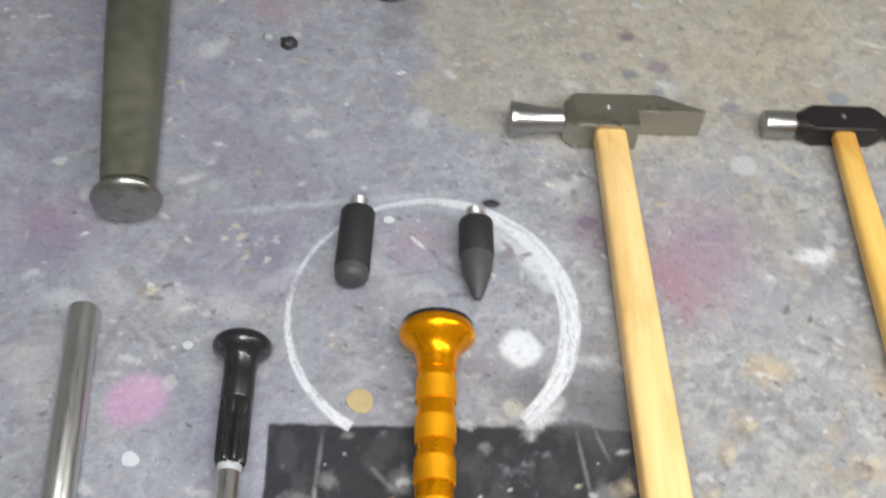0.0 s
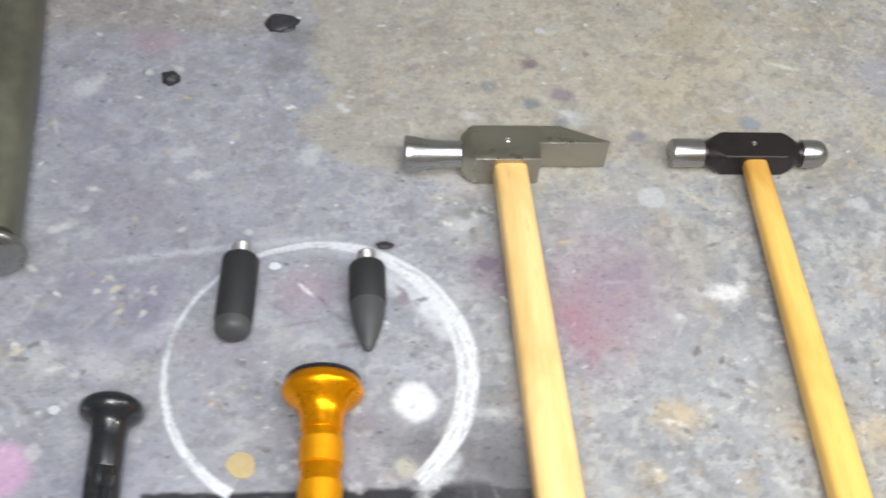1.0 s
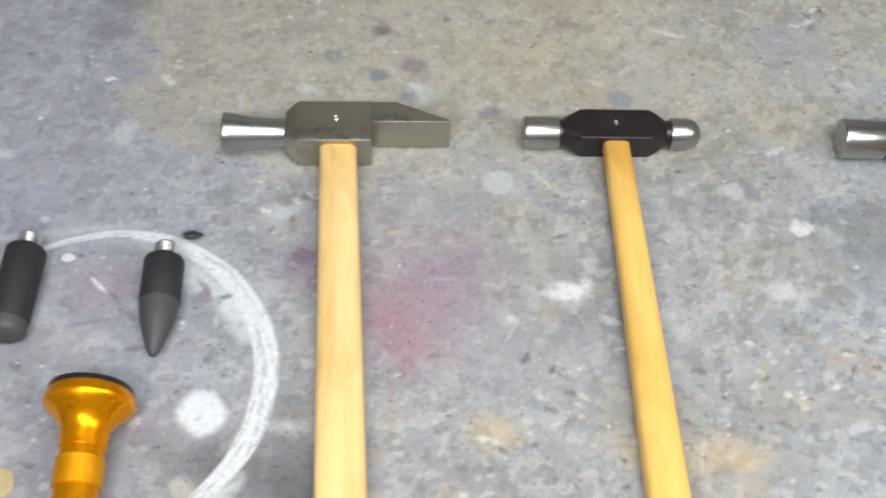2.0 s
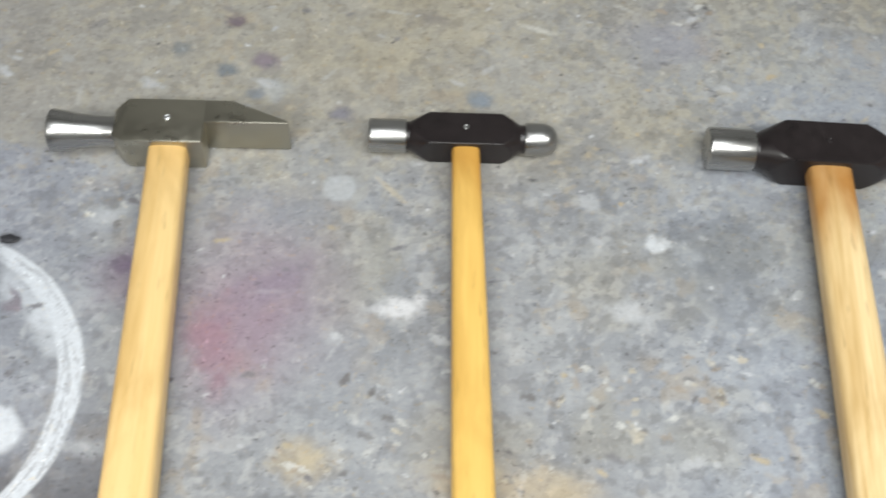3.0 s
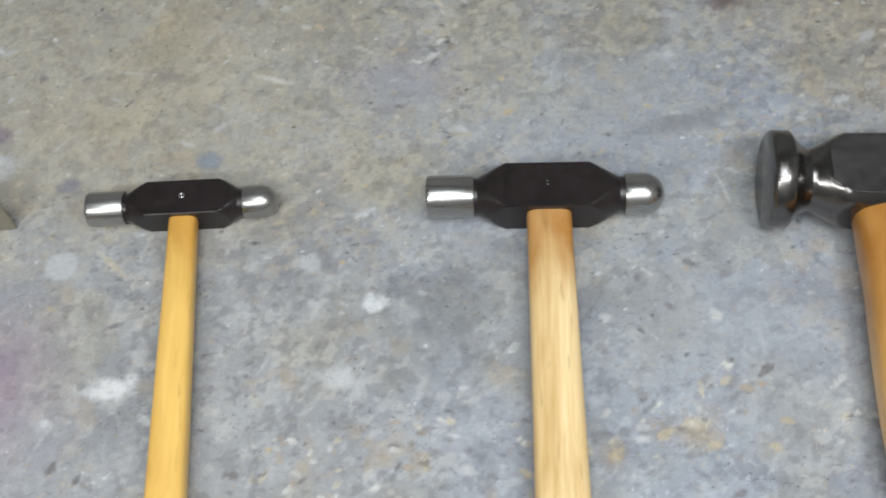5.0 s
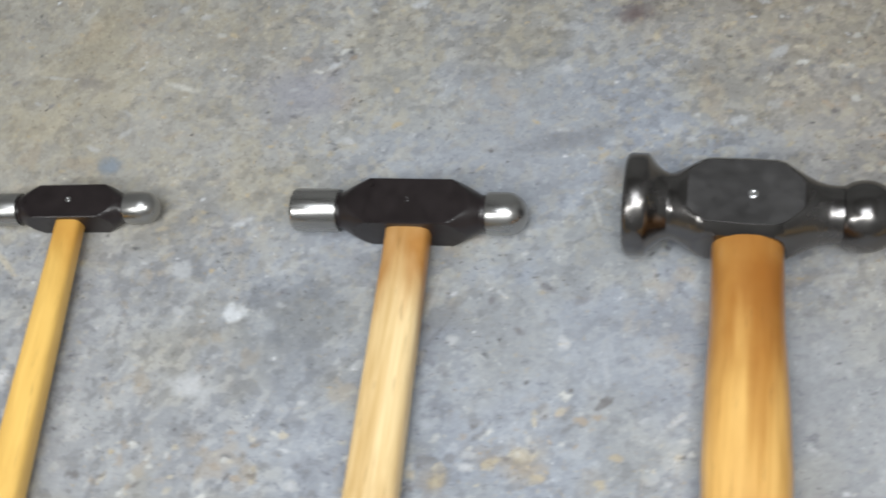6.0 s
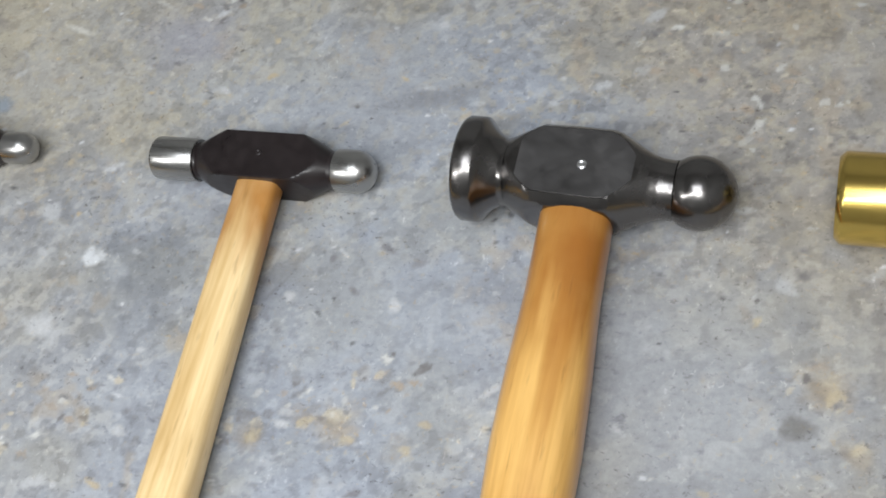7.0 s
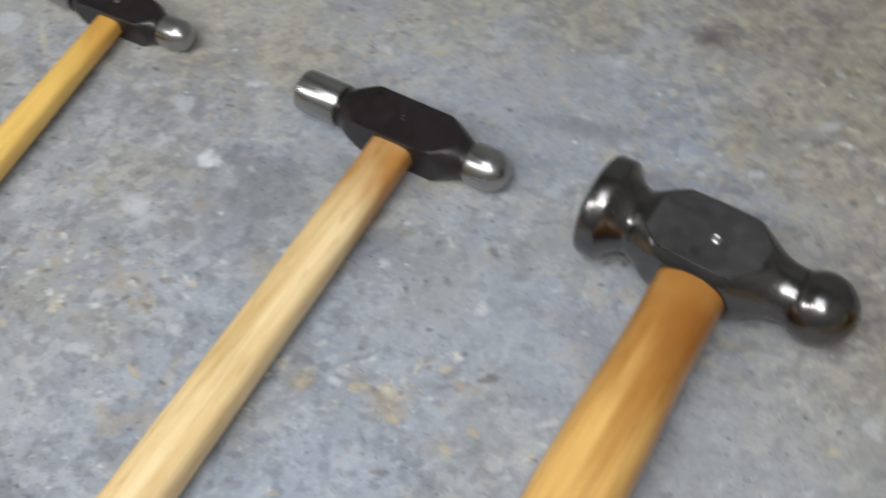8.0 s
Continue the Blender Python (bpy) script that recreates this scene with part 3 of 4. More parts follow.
    for k in range(95):
        inside = k < 45
        px, py = (rub.uniform(-45, 72), rub.uniform(228, 308)) if inside else (rub.uniform(-190, -50), rub.uniform(215, 420))
        if not s.bare(px, py, 3):
            continue
        tone = ((0.47, 0.49, 0.53), (0.205, 0.205, 0.235), (0.40, 0.41, 0.46), (0.27, 0.245, 0.30))[k % 4]
        size = rub.uniform(2, 6)
        s.blot(px, py, size * rub.uniform(1.2, 3.2), size, tone, rub.uniform(0.25, 0.6), 0.9, 1.2, rub.uniform(-50, 50), k)
    # fine white, tan and dark flecks, and clusters of gritty wear
    rng = np.random.RandomState(9)
    tones = ((0.60, 0.60, 0.58), (0.15, 0.14, 0.14), (0.36, 0.30, 0.24), (0.52, 0.47, 0.38), (0.22, 0.22, 0.23))
    for px, py, rad in ((334, 268, 13), (357, 277, 10), (366, 285, 8), (493, 292, 8), (300, 262, 14), (262, 270, 12), (242, 258, 14), (405, 274, 10), (153, 252, 14), (190, 235, 16), (215, 262, 10),
                        (460, 405, 22), (478, 380, 18), (440, 420, 16), (130, 225, 16), (165, 205, 14), (60, 326, 12), (-20, 250, 14), (8, 238, 10), (-100, 255, 16), (-80, 290, 16), (255, 440, 26)):
        for k in range(int(rad * 1.9)):
            a, q = rng.uniform(0, 6.28), rad * math.sqrt(rng.rand())
            size = rng.uniform(0.4, 1.5)
            s.blot(px + q * math.cos(a) * 1.3, py + q * math.sin(a), size * rng.uniform(1, 2.6), size, tones[rng.randint(5)], rng.uniform(0.3, 0.85), 0.5, 1.1, rng.uniform(-60, 60), k)
    for count, lo, hi, colour, band in ((260, 0.25, 0.9, (0.62, 0.63, 0.66), 0), (260, 0.4, 1.3, (0.45, 0.38, 0.27), 1), (240, 0.25, 0.8, (0.08, 0.08, 0.085), 0), (220, 0.6, 2.4, (0.50, 0.51, 0.53), 0), (120, 0.6, 1.6, (0.19, 0.185, 0.20), 0)):
        for k in range(count):
            px, py = rng.uniform(-200, 520), rng.uniform(175, 470)
            if not s.bare(px, py):
                continue
            if band and rng.rand() > 0.35 and py < 340:
                continue
            rad = rng.uniform(lo, hi)
            s.blot(px, py, rad * rng.uniform(0.9, 2.8), rad, colour, rng.uniform(0.3, 0.95), 0.6, 0.9, rng.uniform(-40, 40), k)
    # short scrapes
    for k in range(120):
        px, py, ln = rng.uniform(-200, 520), rng.uniform(175, 470), rng.uniform(2.5, 8)
        if s.bare(px, py, 4):
            tone = (0.55, 0.56, 0.57) if k % 3 else (0.14, 0.14, 0.15)
            s.blot(px, py, ln, rng.uniform(0.7, 1.1), tone, rng.uniform(0.15, 0.45), 0.8, 0.8, rng.uniform(-90, 90), k)
    return s.c


def build_floor():
    xs, ys = axis_steps(-0.21, 0.53, 0.00065, 1.3), axis_steps(0.165, 0.485, 0.00065, 1.3)
    nx, ny = len(xs), len(ys)
    gx, gy = [g.ravel() for g in np.meshgrid(xs, ys)]
    inside = step(-0.25, -0.2, gx)
    gz = -0.0003 * np.clip(fractal(gx, gy, 0.01, 401) - 0.35, 0, 1) * inside
    colour = paint_floor(gx, gy)
    apart = np.maximum(np.maximum(-0.21 - gx, gx - 0.53), np.maximum(0.165 - gy, gy - 0.485))
    plain = step(0.0, 0.04, apart)[:, None]
    colour = colour * (1 - plain) + np.array((0.30, 0.30, 0.305)) * plain
    me = bpy.data.meshes.new("floor")
    me.vertices.add(nx * ny)
    me.vertices.foreach_set("co", np.stack([gx, gy, gz], 1).ravel())
    i, j = np.meshgrid(np.arange(nx - 1), np.arange(ny - 1))
    a = (j * nx + i).ravel()
    quads = np.stack([a, a + 1, a + nx + 1, a + nx], 1).ravel()
    me.loops.add(len(quads))
    me.loops.foreach_set("vertex_index", quads)
    me.polygons.add(len(a))
    me.polygons.foreach_set("loop_start", np.arange(0, len(quads), 4))
    me.update(calc_edges=True)
    at = me.color_attributes.new("stain", "FLOAT_COLOR", "POINT")
    at.data.foreach_set("color", np.concatenate([colour, np.ones((len(colour), 1))], 1).astype(np.float32).ravel())
    me.shade_smooth()
    me.materials.append(CONCRETE)
    return tagged(new("floor", me), "grey concrete floor stained with old paint spots and scuffs", "floor", kind="structure")


floor = build_floor()


def paint_drop(x, y, rx, ry, mat, turn=0.0, seed=1, high=0.0005):
    """A dried drop of paint, in millimetres, slightly proud of the floor."""
    bm = bmesh.new()
    rng = random.Random(seed)
    n, ph = 72, [rng.uniform(0, 6.28) for _ in range(7)]
    m = pose(x / 1000, y / 1000, 0, 0, 0, turn)
    rings = []
    for share, z in ((1.0, -0.0002), (0.97, high * 0.7), (0.6, high)):
        row = []
        for k in range(n):
            t = 2 * math.pi * k / n
            w = share * (1 + 0.05 * math.sin(2 * t + ph[0]) + 0.04 * math.sin(3 * t + ph[1]) + 0.02 * math.sin(5 * t + ph[2]) + 0.012 * math.sin(9 * t + ph[3]) + 0.01 * math.sin(14 * t + ph[4]) + 0.01 * math.sin(23 * t + ph[5]))
            row.append(bm.verts.new(m @ Vector((rx / 1000 * w * math.cos(t), ry / 1000 * w * math.sin(t), z))))
        rings.append(row)
    for a, b in zip(rings, rings[1:]):
        for k in range(n):
            bm.faces.new((a[k], a[(k + 1) % n], b[(k + 1) % n], b[k]))
    bm.faces.new(rings[-1])
    return part("paint_drop", bm, mat, floor)


paint_drop(-24, 220, 5.2, 4.9, TAN_PAINT, 0, 5)
paint_drop(-90, 242.5, 1.9, 1.9, WHITE_PAINT, 0, 8)
paint_drop(-105, 195, 3.2, 3.0, WHITE_PAINT, 0, 9)
paint_drop(-15, 304, 2.4, 1.7, WHITE_PAINT, 10, 10)
paint_drop(-130, 311, 2.2, 1.7, WHITE_PAINT, 10, 11)


def wall_box(name, lo, hi, label, category):
    bm = bmesh.new()
    bmesh.ops.create_cube(bm, size=1.0)
    for v in bm.verts:
        v.co = [l + (h - l) * (c + 0.5) for l, h, c in zip(lo, hi, v.co)]
    return tagged(part(name, bm, PLASTER, smooth=0), label, category, kind="structure")


# unseen room shell, added so the metal has something to reflect and light bounces
wall_box("added_wall_north", (-1.61, 1.785, -0.05), (1.93, 1.885, 2.5), "unseen plain plaster wall added for reflections and bounced light", "wall")
wall_box("added_wall_south", (-1.61, -1.235, -0.05), (1.93, -1.135, 2.5), "unseen plain plaster wall added for reflections and bounced light", "wall")
wall_box("added_wall_west", (-1.61, -1.135, -0.05), (-1.51, 1.785, 2.5), "unseen plain plaster wall added for reflections and bounced light", "wall")
wall_box("added_wall_east", (1.83, -1.135, -0.05), (1.93, 1.785, 2.5), "unseen plain plaster wall added for reflections and bounced light", "wall")
wall_box("ceiling", (-1.61, -1.235, 2.5), (1.93, 1.885, 2.6), "unseen plain ceiling added for reflections and bounced light", "ceiling")


# ---- hammers ----
def ball_peen(x, y, turn, size, wood_mat, hand_rows, hand_turn, hand_z, label, mark=None):
    """size: face radius, body half width, half thickness, axis height, then stations along x of face, body ends, straight body, ball and tip."""
    r, hw, hh, zc, x0, x1, xa, xb, x2, x3 = size
    root = thing("ball_peen_hammer", pose(x, y, 0, 0, 0, turn), label, "hammer", "hammers in a row")
    neck = r * 0.86
    # turned form, tapered to both necks, ground flat on cheeks and sides
    lead = (xa - x1) * 0.35
    stations = [x1 - 0.001, x1 + 0.0012, xa, xa + lead, xb - lead, xb, x2 - 0.0018, x2 + 0.0008]
    radii = [neck, neck, hw * 1.16, hw * 1.32, hw * 1.32, hw * 1.16, neck * 0.95, neck * 0.95]
    secs = []
    for px in sorted(set(stations) | set(float(v) for v in np.linspace(x1, x2, 44))):
        q = float(np.interp(px, stations, radii))
        secs.append([(px, max(-hw, min(hw, q * math.cos(t))), zc + max(-hh, min(hh, q * math.sin(t)))) for t in (2 * math.pi * (k + 0.5) / 96 for k in range(96))])
    body = part("head_body", loft(secs), BLACKENED, root, "blackened steel body with flat cheeks", 20)
    face = [(0, r * 0.93), (0.0005, r * 0.985), (0.0011, r), (x1 - x0 - 0.0004, r), (x1 - x0, r * 0.97)]
    part("striking_face", lathe(face, (x0, 0, zc), (x1, 0, zc)), STEEL, root, "bright ground steel face")
    rb = r * 0.97
    ball = [(0, rb * 0.97), (0.0004, rb), (x3 - x2 - rb, rb)] + [(x3 - x2 - rb + rb * math.sin(k * math.pi / 16), rb * math.cos(k * math.pi / 16)) for k in range(1, 9)]
    part("ball_peen", lathe(ball, (x2, 0, zc), (x3, 0, zc)), STEEL, root, "bright rounded steel peen")
    part("punch_mark", lathe([(0, 0.0011), (0.0002, 0.0011), (0.00035, 0.0007), (0.00012, 0.0003)], ((xa + xb) / 2, 0.0005, zc + hh - 0.0001), ((xa + xb) / 2, 0.0005, zc + hh + 1), 14), mark or STEEL, body, "small punch mark")
    part("handle", handle(smooth_rows(hand_rows), hand_turn, hand_z, 3.6), wood_mat, root)
    return root


small = ball_peen(0.1820, 0.3568, -0.2, (0.0061, 0.0068, 0.0059, 0.0062, -0.0342, -0.0210, -0.0148, 0.0150, 0.0212, 0.0331), WOOD_SMALL,
                  ((0.000, 0.0049, 0.0036), (0.02, 0.0051, 0.0038), (0.08, 0.0060, 0.0046), (0.16, 0.0070, 0.0055), (0.225, 0.0074, 0.0060), (0.23, 0.0062, 0.0050)), 1.5, (0.0067, 0.0062),
                  "small blackened ball-peen hammer with golden wooden handle")
mid = ball_peen(0.3092, 0.3523, -2.3, (0.0075, 0.0088, 0.0078, 0.0078, -0.0418, -0.0255, -0.0172, 0.0168, 0.0262, 0.0398), WOOD_MID,
                ((0.000, 0.0077, 0.0048), (0.02, 0.0077, 0.0050), (0.08, 0.0082, 0.0058), (0.16, 0.0091, 0.0070), (0.245, 0.0097, 0.0080), (0.25, 0.0080, 0.0068)), 1.0, (0.0086, 0.0082),
                "medium blackened ball-peen hammer with pale ash handle", BLACKENED)


def chisel_hammer():
    root = thing("riveting_hammer", pose(0.0785, 0.3543, 0, 0, 0, 0.3), "grey nickel-finished hammer with flared face and wedge peen", "hammer", "hammers in a row")
    zc, hh = 0.0081, 0.0078
    # block, with the wedge peen drawn out level with its far side
    def ring(x, y0, y1, h=hh):
        return [(x, y0, zc - h), (x, y0, zc + h), (x, y1, zc + h), (x, y1, zc - h)]
    block = loft([ring(-0.0195, -0.0056, 0.0056, 0.0056), ring(-0.0150, -0.0096, 0.0092), ring(0.0125, -0.0096, 0.0092)])
    body = part("head_body", soften(block, 0.0009), OLIVE_STEEL, root, "grey steel block")
    wedge = loft([ring(0.0120, -0.0008, 0.0090, hh - 0.0001), ring(0.0215, -0.0008, 0.0090, hh - 0.0001), ring(0.0415, -0.0008, 0.0005, hh - 0.0001)])
    part("wedge_peen", soften(wedge, 0.0006), OLIVE_STEEL, root, "wedge-shaped grey steel peen")
    flare = [(0, 0.0068), (0.0006, 0.0076), (0.0012, 0.0077), (0.004, 0.0073), (0.010, 0.0062), (0.017, 0.0055), (0.0215, 0.0054), (0.0235, 0.0056)]
    part("striking_face", lathe(flare, (-0.0425, 0, zc), (0, 0, zc)), STEEL, root, "bright flared round face")
    part("punch_mark", lathe([(0, 0.0012), (0.0002, 0.0012), (0.0004, 0.0008), (0.00012, 0.0003)], (-0.0005, 0.001, zc + hh - 0.0001), (-0.0005, 0.001, 1), 14), CHROME, body, "small bright punch mark")
    rows = ((0.004, 0.0068, 0.0054), (0.03, 0.0070, 0.0056), (0.12, 0.0080, 0.0066), (0.2, 0.0088, 0.0076), (0.245, 0.0090, 0.0080), (0.25, 0.0075, 0.0065))
    part("handle", handle(smooth_rows(rows), 1.7, (0.0083, 0.0081), 4.5), WOOD_CHISEL, root)


chisel_hammer()


def chasing_hammer():
    root = thing("chasing_hammer", pose(0.4193, 0.3466, 0, 0, 0, -3.8), "polished dark steel chasing hammer with honey-coloured wooden handle", "hammer", "hammers in a row")
    z0, z1 = 0.0165, 0.0140
    def zc(x):
        return z0 + (z1 - z0) * (x + 0.041) / 0.088
    # waisted body: turned form, ground flat on the cheeks and sides
    keys = ((-0.0275, 0.0106), (-0.0248, 0.0105), (-0.0228, 0.0109), (-0.0208, 0.0119), (-0.0150, 0.0150), (-0.0125, 0.0160), (0.0000, 0.0163), (0.0085, 0.0162), (0.0110, 0.0155), (0.0185, 0.0113), (0.0210, 0.0101), (0.0240, 0.0093), (0.0270, 0.0091), (0.0284, 0.0092))
    secs = []
    for x in sorted(set(k[0] for k in keys) | set(float(v) for v in np.linspace(-0.0275, 0.0284, 46))):
        r = float(np.interp(x, [k[0] for k in keys], [k[1] for k in keys]))
        ring = []
        for k in range(72):
            t = 2 * math.pi * k / 72
            ring.append((float(x), max(-0.0141, min(0.0141, r * math.cos(t))), zc(x) + max(-0.0114, min(0.0114, r * math.sin(t)))))
        secs.append(ring)
    body = part("head_body", loft(secs), DARK_STEEL, root, "polished dark waisted body with flat cheeks", 24)
    flat = [x for x in np.linspace(-0.0185, 0.0170, 40) if np.interp(x, [k[0] for k in keys], [k[1] for k in keys]) > 0.01145]
    side = [min(0.0134, math.sqrt(float(np.interp(x, [k[0] for k in keys], [k[1] for k in keys])) ** 2 - 0.0114**2)) for x in flat]
    outline = [(float(x), -h) for x, h in zip(flat, side)] + [(float(x), h) for x, h in zip(flat[::-1], side[::-1])]
    cheek = loft([[(x * 0.985, y * 0.97, zc(x) + z) for x, y in outline] for z in (0.0108, 0.01144, 0.01152)])
    part("cheek", cheek, SATIN_STEEL, body, "satin grey flat cheek", 30)
    face = [(0, 0.0149), (0.0006, 0.0159), (0.0016, 0.0165), (0.0066, 0.0165), (0.0072, 0.0161), (0.0084, 0.0146), (0.0098, 0.0129), (0.0115, 0.0115), (0.0135, 0.0106)]
    part("striking_face", lathe(face, (-0.0381, 0, zc(-0.0381)), (0, 0, zc(0)), 72), DARK_STEEL, root, "broad domed round face")
    r = 0.0113
    ball = [(r - r * math.cos(k * math.pi / 20), r * math.sin(k * math.pi / 20)) for k in range(3, 21)]
    part("ball_peen", lathe(ball, (0.0238, 0, zc(0.0238)), (0.047, 0, zc(0.047)), 48), DARK_STEEL, root, "round polished ball peen", 60)
    part("punch_mark", lathe([(0, 0.0015), (0.0002, 0.0015), (0.0004, 0.001), (0.00012, 0.0004)], (0.0015, -0.0008, zc(0) + 0.0115), (0.0015, -0.0008, 1), 14), CHROME, body, "small bright punch mark")
    rows = ((0.004, 0.0107, 0.0094), (0.012, 0.0110, 0.0098), (0.04, 0.0111, 0.0102), (0.065, 0.0124, 0.0110), (0.085, 0.0129, 0.0114), (0.10, 0.0125, 0.0112), (0.15, 0.0105, 0.0100), (0.21, 0.0120, 0.0115), (0.225, 0.0115, 0.011), (0.23, 0.0080, 0.0075))
    part("handle", handle(smooth_rows(rows, 40), 2.2, (0.0147, 0.0118), 2.5), WOOD_CHASE, root)


chasing_hammer()


def brass_hammer():
    root = thing("brass_hammer", pose(0.5218, 0.3442, 0, 0, 0, -2.0), "brass hammer with a plain cylindrical head and wooden handle", "hammer", "hammers in a row")
    r, h = 0.0135, 0.0290
    prof = [(0, r * 0.86), (0.0003, r * 0.89), (0.0016, r * 0.985), (0.0022, r), (2 * h - 0.0022, r), (2 * h - 0.0016, r * 0.985), (2 * h, r * 0.87)]
    part("head", lathe(prof, (-h, 0, r), (h, 0, r), 56), BRASS, root, "polished brass cylinder")
    rows = ((0.008, 0.0085, 0.0078), (0.06, 0.0090, 0.0085), (0.16, 0.0105, 0.0100), (0.205, 0.0105, 0.0100), (0.21, 0.0085, 0.0075))
    part("handle", handle(smooth_rows(rows), 0.0, (0.0126, 0.0102), 2.4), WOOD_MID, root)


brass_hammer()


# ---- dent tools inside the ring ----
def knockdown_tool():
    """Orange tap-down tool: mushroom head with a black insert, knurled bands on the shank."""
    tail_z, head_z, length = 0.0076, 0.0138, 0.125
    root = thing("tap_down_tool", pose(0.0042, 0.2445, 0, 0, 0, -1.0), "orange anodised metal tap-down tool with knurled grip", "hand tool")
    a, b = Vector((0, 0, head_z)), Vector((0, -length, tail_z))
    head = [(0.0, 0.0126), (0.0006, 0.0133), (0.0020, 0.01385), (0.0038, 0.01432), (0.0043, 0.01432), (0.0056, 0.0137), (0.0072, 0.0122), (0.0088, 0.0104), (0.0104, 0.0089), (0.0122, 0.0080), (0.0145, 0.0075), (0.0190, 0.0073)]
    part("head", lathe(head, a, b, 56), GOLD, root, "flared orange head", 50)
    w = (b - a).normalized()
    part("insert", lathe([(0, 0.0118), (0.0004, 0.0130), (0.0011, 0.0134), (0.0022, 0.0134)], a - w * 0.0016, b, 48), BLACK_PLASTIC, root, "thin black insert")
    prof, bands = [], []
    d = 0.0165
    while d < length - 0.012:
        prof += [(d, 0.0069), (d + 0.0153, 0.0069)]
        sleeve = [(0, 0.0068), (0.0003, 0.0075), (0.0092, 0.0075), (0.0095, 0.0068)]
        bands.append(part("grip_band", lathe(sleeve, a + w * (d + 0.0057), b, 48), GOLD_SATIN, root, "bright orange grip band"))
        d += 0.0155
    prof += [(length - 0.001, 0.0066), (length, 0.0055)]
    part("shank", lathe(prof, a, b, 48), GOLD, root)
    # diamond knurling on the bands
    u = w.cross(Vector((0, 0, 1))).normalized()
    v = w.cross(u)
    d = 0.0165
    for band in bands:
        bm = bmesh.new()
        rows, cols = 11, 48
        for i in range(rows):
            for k in range(cols):
                t = 2 * math.pi * (k + 0.5 * (i % 2)) / cols
                o = a + w * (d + 0.0064 + 0.0080 * i / (rows - 1))
                n = u * math.cos(t) + v * math.sin(t)
                tan = -u * math.sin(t) + v * math.cos(t)
                s = 0.00040
                c = o + n * 0.00748
                top = bm.verts.new(c + n * 0.00008)
                ring = [bm.verts.new(c + q) for q in (tan * s, w * s, -tan * s, -w * s)]
                for q in range(4):
                    bm.faces.new((ring[q], ring[(q + 1) % 4], top))
        part("knurling", bm, GOLD_SATIN, band, "fine diamond knurling", 0)
        d += 0.0155


knockdown_tool()


def screw_tip(x, y, turn, pointed, label):
    root = thing("screw_on_tip", pose(x, y, 0, 0, 0, turn), label, "tool tip", "screw-on tips")
    r = 0.0070
    body = [(0, r * 0.82), (0.0006, r * 0.95), (0.0014, r), (0.0288, r), (0.0291, r * 0.985)] if not pointed else [(0, r * 0.82), (0.0006, r * 0.95), (0.0014, r), (0.0172, r), (0.0175, r * 0.985)]
    part("sleeve", lathe(body, (0, 0, r), (0, -1, r)), RUBBER, root, "matt black rubber sleeve")
    if pointed:
        nose = [(0.0172, r * 0.96), (0.022, r * 0.90), (0.027, r * 0.74), (0.032, r * 0.52), (0.0355, r * 0.34), (0.0375, r * 0.20), (0.0382, r * 0.05)]
    else:
        nose = [(0.0287, r * 0.96), (0.0322, r * 0.95), (0.0336, r * 0.86), (0.0346, r * 0.70), (0.0351, r * 0.48), (0.0353, 0.0002)]
    part("nose", lathe(nose, (0, 0, r), (0, -1, r)), TIP_GREY, root, "dark grey tapered nose" if pointed else "dark grey rounded nose", 50)
    thread = [(0, 0.0040)]
    d = 0.0006
    while d < 0.0048:
        thread += [(d, 0.0041), (d + 0.0004, 0.0037), (d + 0.0008, 0.0041)]
        d += 0.0009
    thread += [(0.0056, 0.0038), (0.0061, 0.0032)]
    part("threaded_stub", lathe(thread, (0, 0, r), (0, 1, r), 28), CHROME, root, "bright threaded stub", 20)


screw_tip(-0.0274, 0.3030, -3.0, False, "black rubber screw-on tip with rounded nose")
screw_tip(0.0203, 0.2992, 0.0, True, "black rubber screw-on tip with pointed nose")


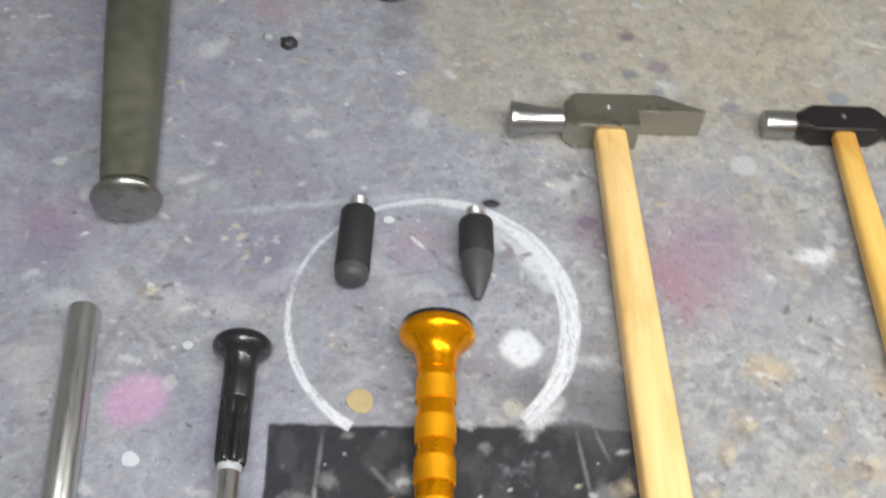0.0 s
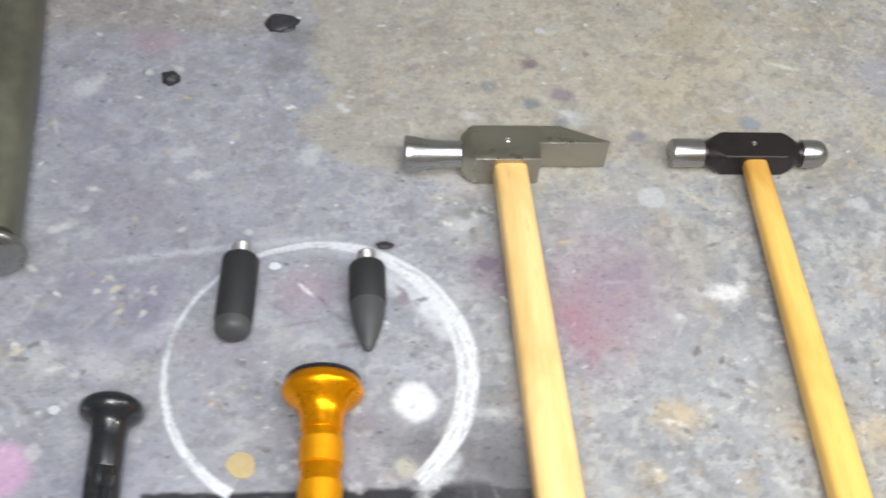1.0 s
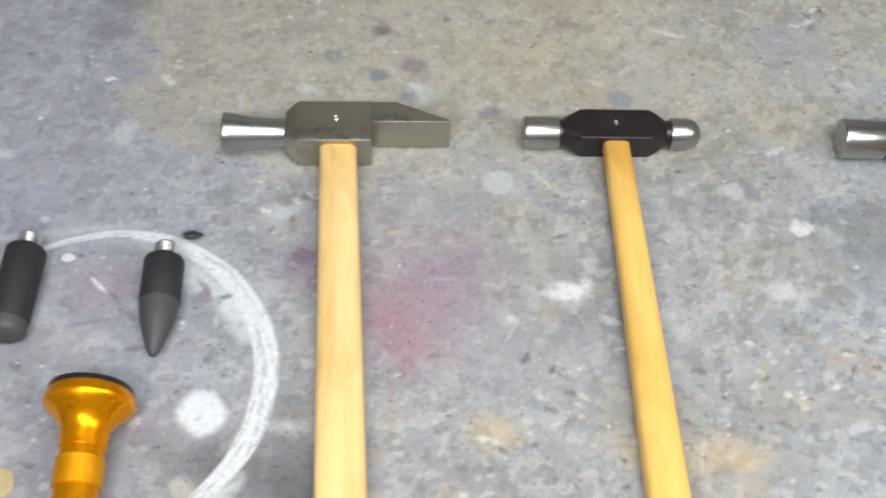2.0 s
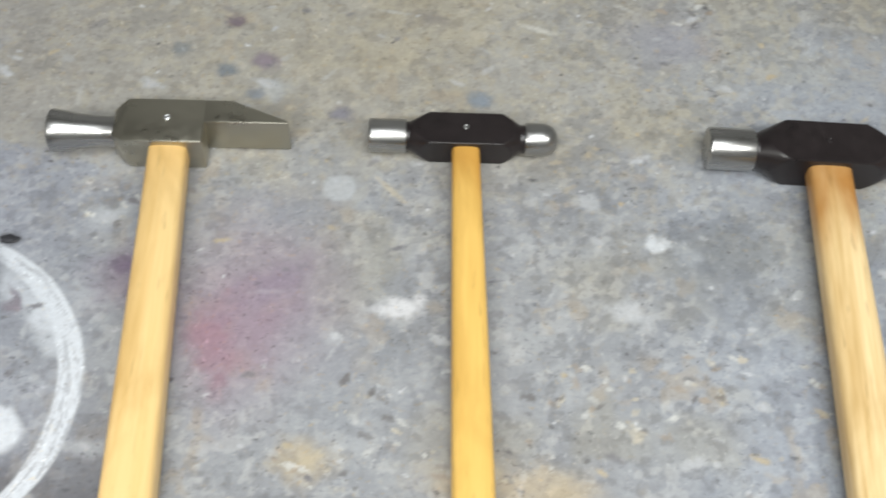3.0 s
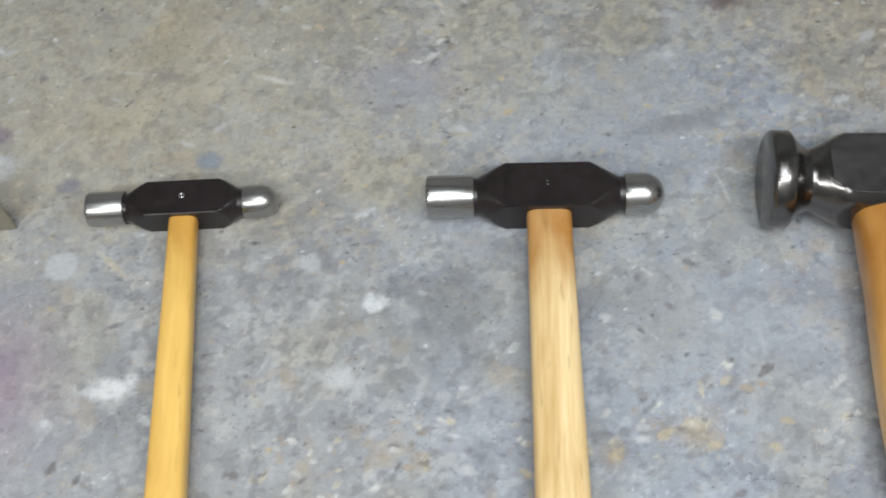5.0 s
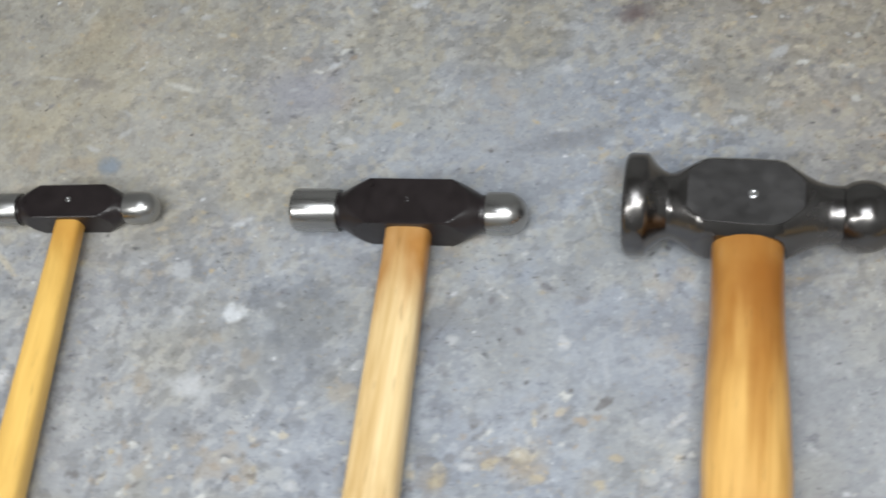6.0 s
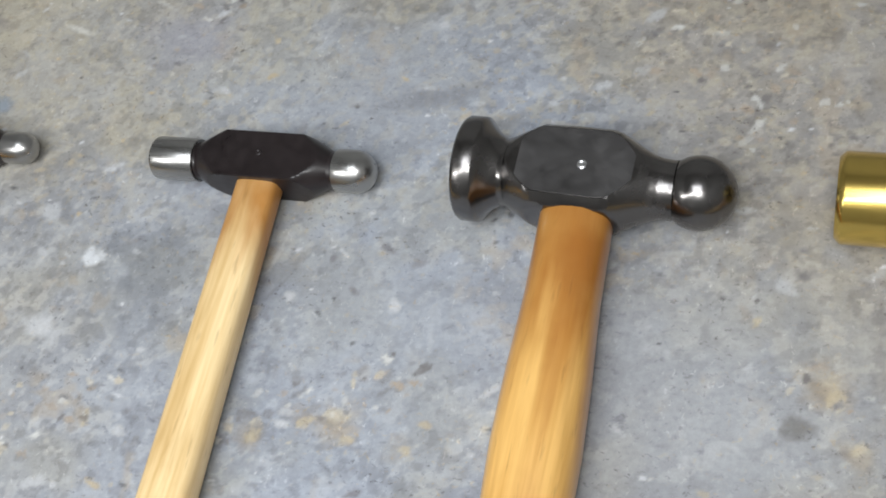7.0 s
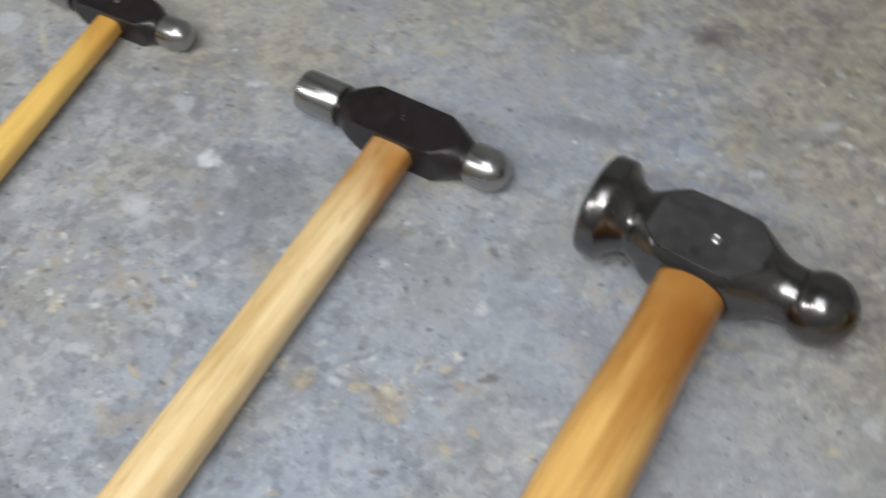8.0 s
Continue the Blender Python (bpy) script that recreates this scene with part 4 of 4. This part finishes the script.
def black_handled_tool():
    root = thing("black_tap_tool", pose(-0.0680, 0.2408, 0, 0, 0, -0.6), "glossy black tool with mushroom knob and steel shaft", "hand tool")
    a, b = Vector((0, 0, 0.0102)), Vector((0, -0.14, 0.0045))
    knob = [(0, 0.0015), (0.0003, 0.0056), (0.0011, 0.0088), (0.0026, 0.0106), (0.0045, 0.0111), (0.0064, 0.0106), (0.0080, 0.0090), (0.0094, 0.0074), (0.0112, 0.0063), (0.0160, 0.0060)]
    part("knob", lathe(knob, a, b, 48), BLACK_PLASTIC, root, "rounded black knob", 60)
    part("collar", lathe([(0.0150, 0.0060), (0.0262, 0.0060), (0.0268, 0.0057)], a, b, 40), BLACK_PLASTIC, root, "smooth black collar", 50)
    # eight rounded ribs with hollow flutes between
    w = (b - a).normalized()
    u = w.cross(Vector((0, 0, 1))).normalized()
    v = w.cross(u)
    rings = []
    for d, r, deep in ((0.0264, 0.0058, 0.0), (0.0275, 0.0060, 0.0), (0.0310, 0.0060, 0.0010), (0.0335, 0.0060, 0.0016), (0.0430, 0.0059, 0.0016), (0.0494, 0.0058, 0.0016), (0.0508, 0.0055, 0.0012), (0.0516, 0.0046, 0.0006), (0.0518, 0.0030, 0.0)):
        rings.append([a + w * d + (u * math.cos(t) + v * math.sin(t)) * (r - deep * (0.5 + 0.5 * math.cos(8 * t)) ** 1.5) for t in (2 * math.pi * k / 96 for k in range(96))])
    part("grip", loft(rings), BLACK_PLASTIC, root, "fluted glossy black grip", 40)
    part("ferrule", lathe([(0.0514, 0.0044), (0.0534, 0.0044), (0.0540, 0.0040)], a, b, 28), GREY_PAINT, root, "pale ferrule")
    part("shaft", lathe([(0.0530, 0.0039), (0.139, 0.0039), (0.140, 0.0030)], a, b, 28), ROD_STEEL, root, "bright steel shaft")


black_handled_tool()


def steel_punch():
    root = thing("steel_punch", pose(-0.1297, 0.2545, 0, 0, 0, 2.6), "plain round steel punch rod", "punch")
    part("rod", lathe([(0, 0.0050), (0.0003, 0.0054), (0.0010, 0.0059), (0.119, 0.0059), (0.12, 0.0052)], (0, 0, 0.0060), (0, -1, 0.0060), 40), ROD_STEEL, root)


steel_punch()


def stake():
    """Mushroom stake lying on its side, domed face to the south."""
    root = thing("mushroom_stake", pose(-0.1193, 0.3015, 0, 0, 0, 5.2), "heavy olive-grey steel stake with domed mushroom face", "stake")
    zc = 0.0142
    secs = []
    for y, hw, hh in ((0.004, 0.0100, 0.0098), (0.010, 0.0106, 0.0102), (0.030, 0.0113, 0.0107), (0.055, 0.0121, 0.0113), (0.075, 0.0128, 0.0118), (0.095, 0.0132, 0.0122), (0.150, 0.0135, 0.0128), (0.185, 0.0135, 0.0128), (0.190, 0.0120, 0.0115)):
        ring = []
        for k in range(32):
            t = 2 * math.pi * k / 32
            c, s = math.cos(t), math.sin(t)
            ring.append((hw * math.copysign(abs(c) ** 0.6, c), y, zc + hh * math.copysign(abs(s) ** 0.6, s)))
        secs.append(ring)
    part("shank", loft(secs), STAKE_STEEL, root, "dull olive-grey shank", 50)
    dome = [(0, 0.0005), (0.0004, 0.0045), (0.0012, 0.0085), (0.0026, 0.0122), (0.0038, 0.0137), (0.0050, 0.0142), (0.0062, 0.0136), (0.0080, 0.0112), (0.0100, 0.0090)]
    part("domed_face", lathe(dome, (0, -0.0060, zc), (0, 1, zc), 56), STAKE_FACE, root, "worn brighter domed face", 60)


stake()


# ---- loose bits on the floor ----
def pebble(x, y, rx, ry, rz, mat, name, label, seed):
    bm = bmesh.new()
    bmesh.ops.create_icosphere(bm, subdivisions=3, radius=1.0)
    for v in bm.verts:
        k = 1 + 0.35 * (noise.noise(v.co * 1.7 + Vector((seed * 3.1, 0, 0))))
        v.co = Vector((x / 1000 + v.co.x * k * rx / 1000, y / 1000 + v.co.y * k * ry / 1000, rz * 0.6 / 1000 + v.co.z * k * rz / 1000))
    return tagged(part(name, bm, mat, smooth=40), label, "debris")


pebble(-62.5, 402, 4.2, 3.4, 2.2, BLACK_RUBBLE, "dark_nut", "small black nut lying on the concrete", 1)
pebble(-72, 406, 2.0, 1.9, 1.2, GREY_PAINT, "pale_chip", "pale chip lying beside the black nut", 2)
pebble(-16, 437, 7.5, 5.5, 2.0, BLACK_RUBBLE, "dark_flake", "dark flat flake of debris on concrete", 3)
pebble(27.5, 313.5, 3.2, 1.8, 0.9, BLACK_RUBBLE, "dark_crumb", "small dark crumb lying on the painted ring", 4)
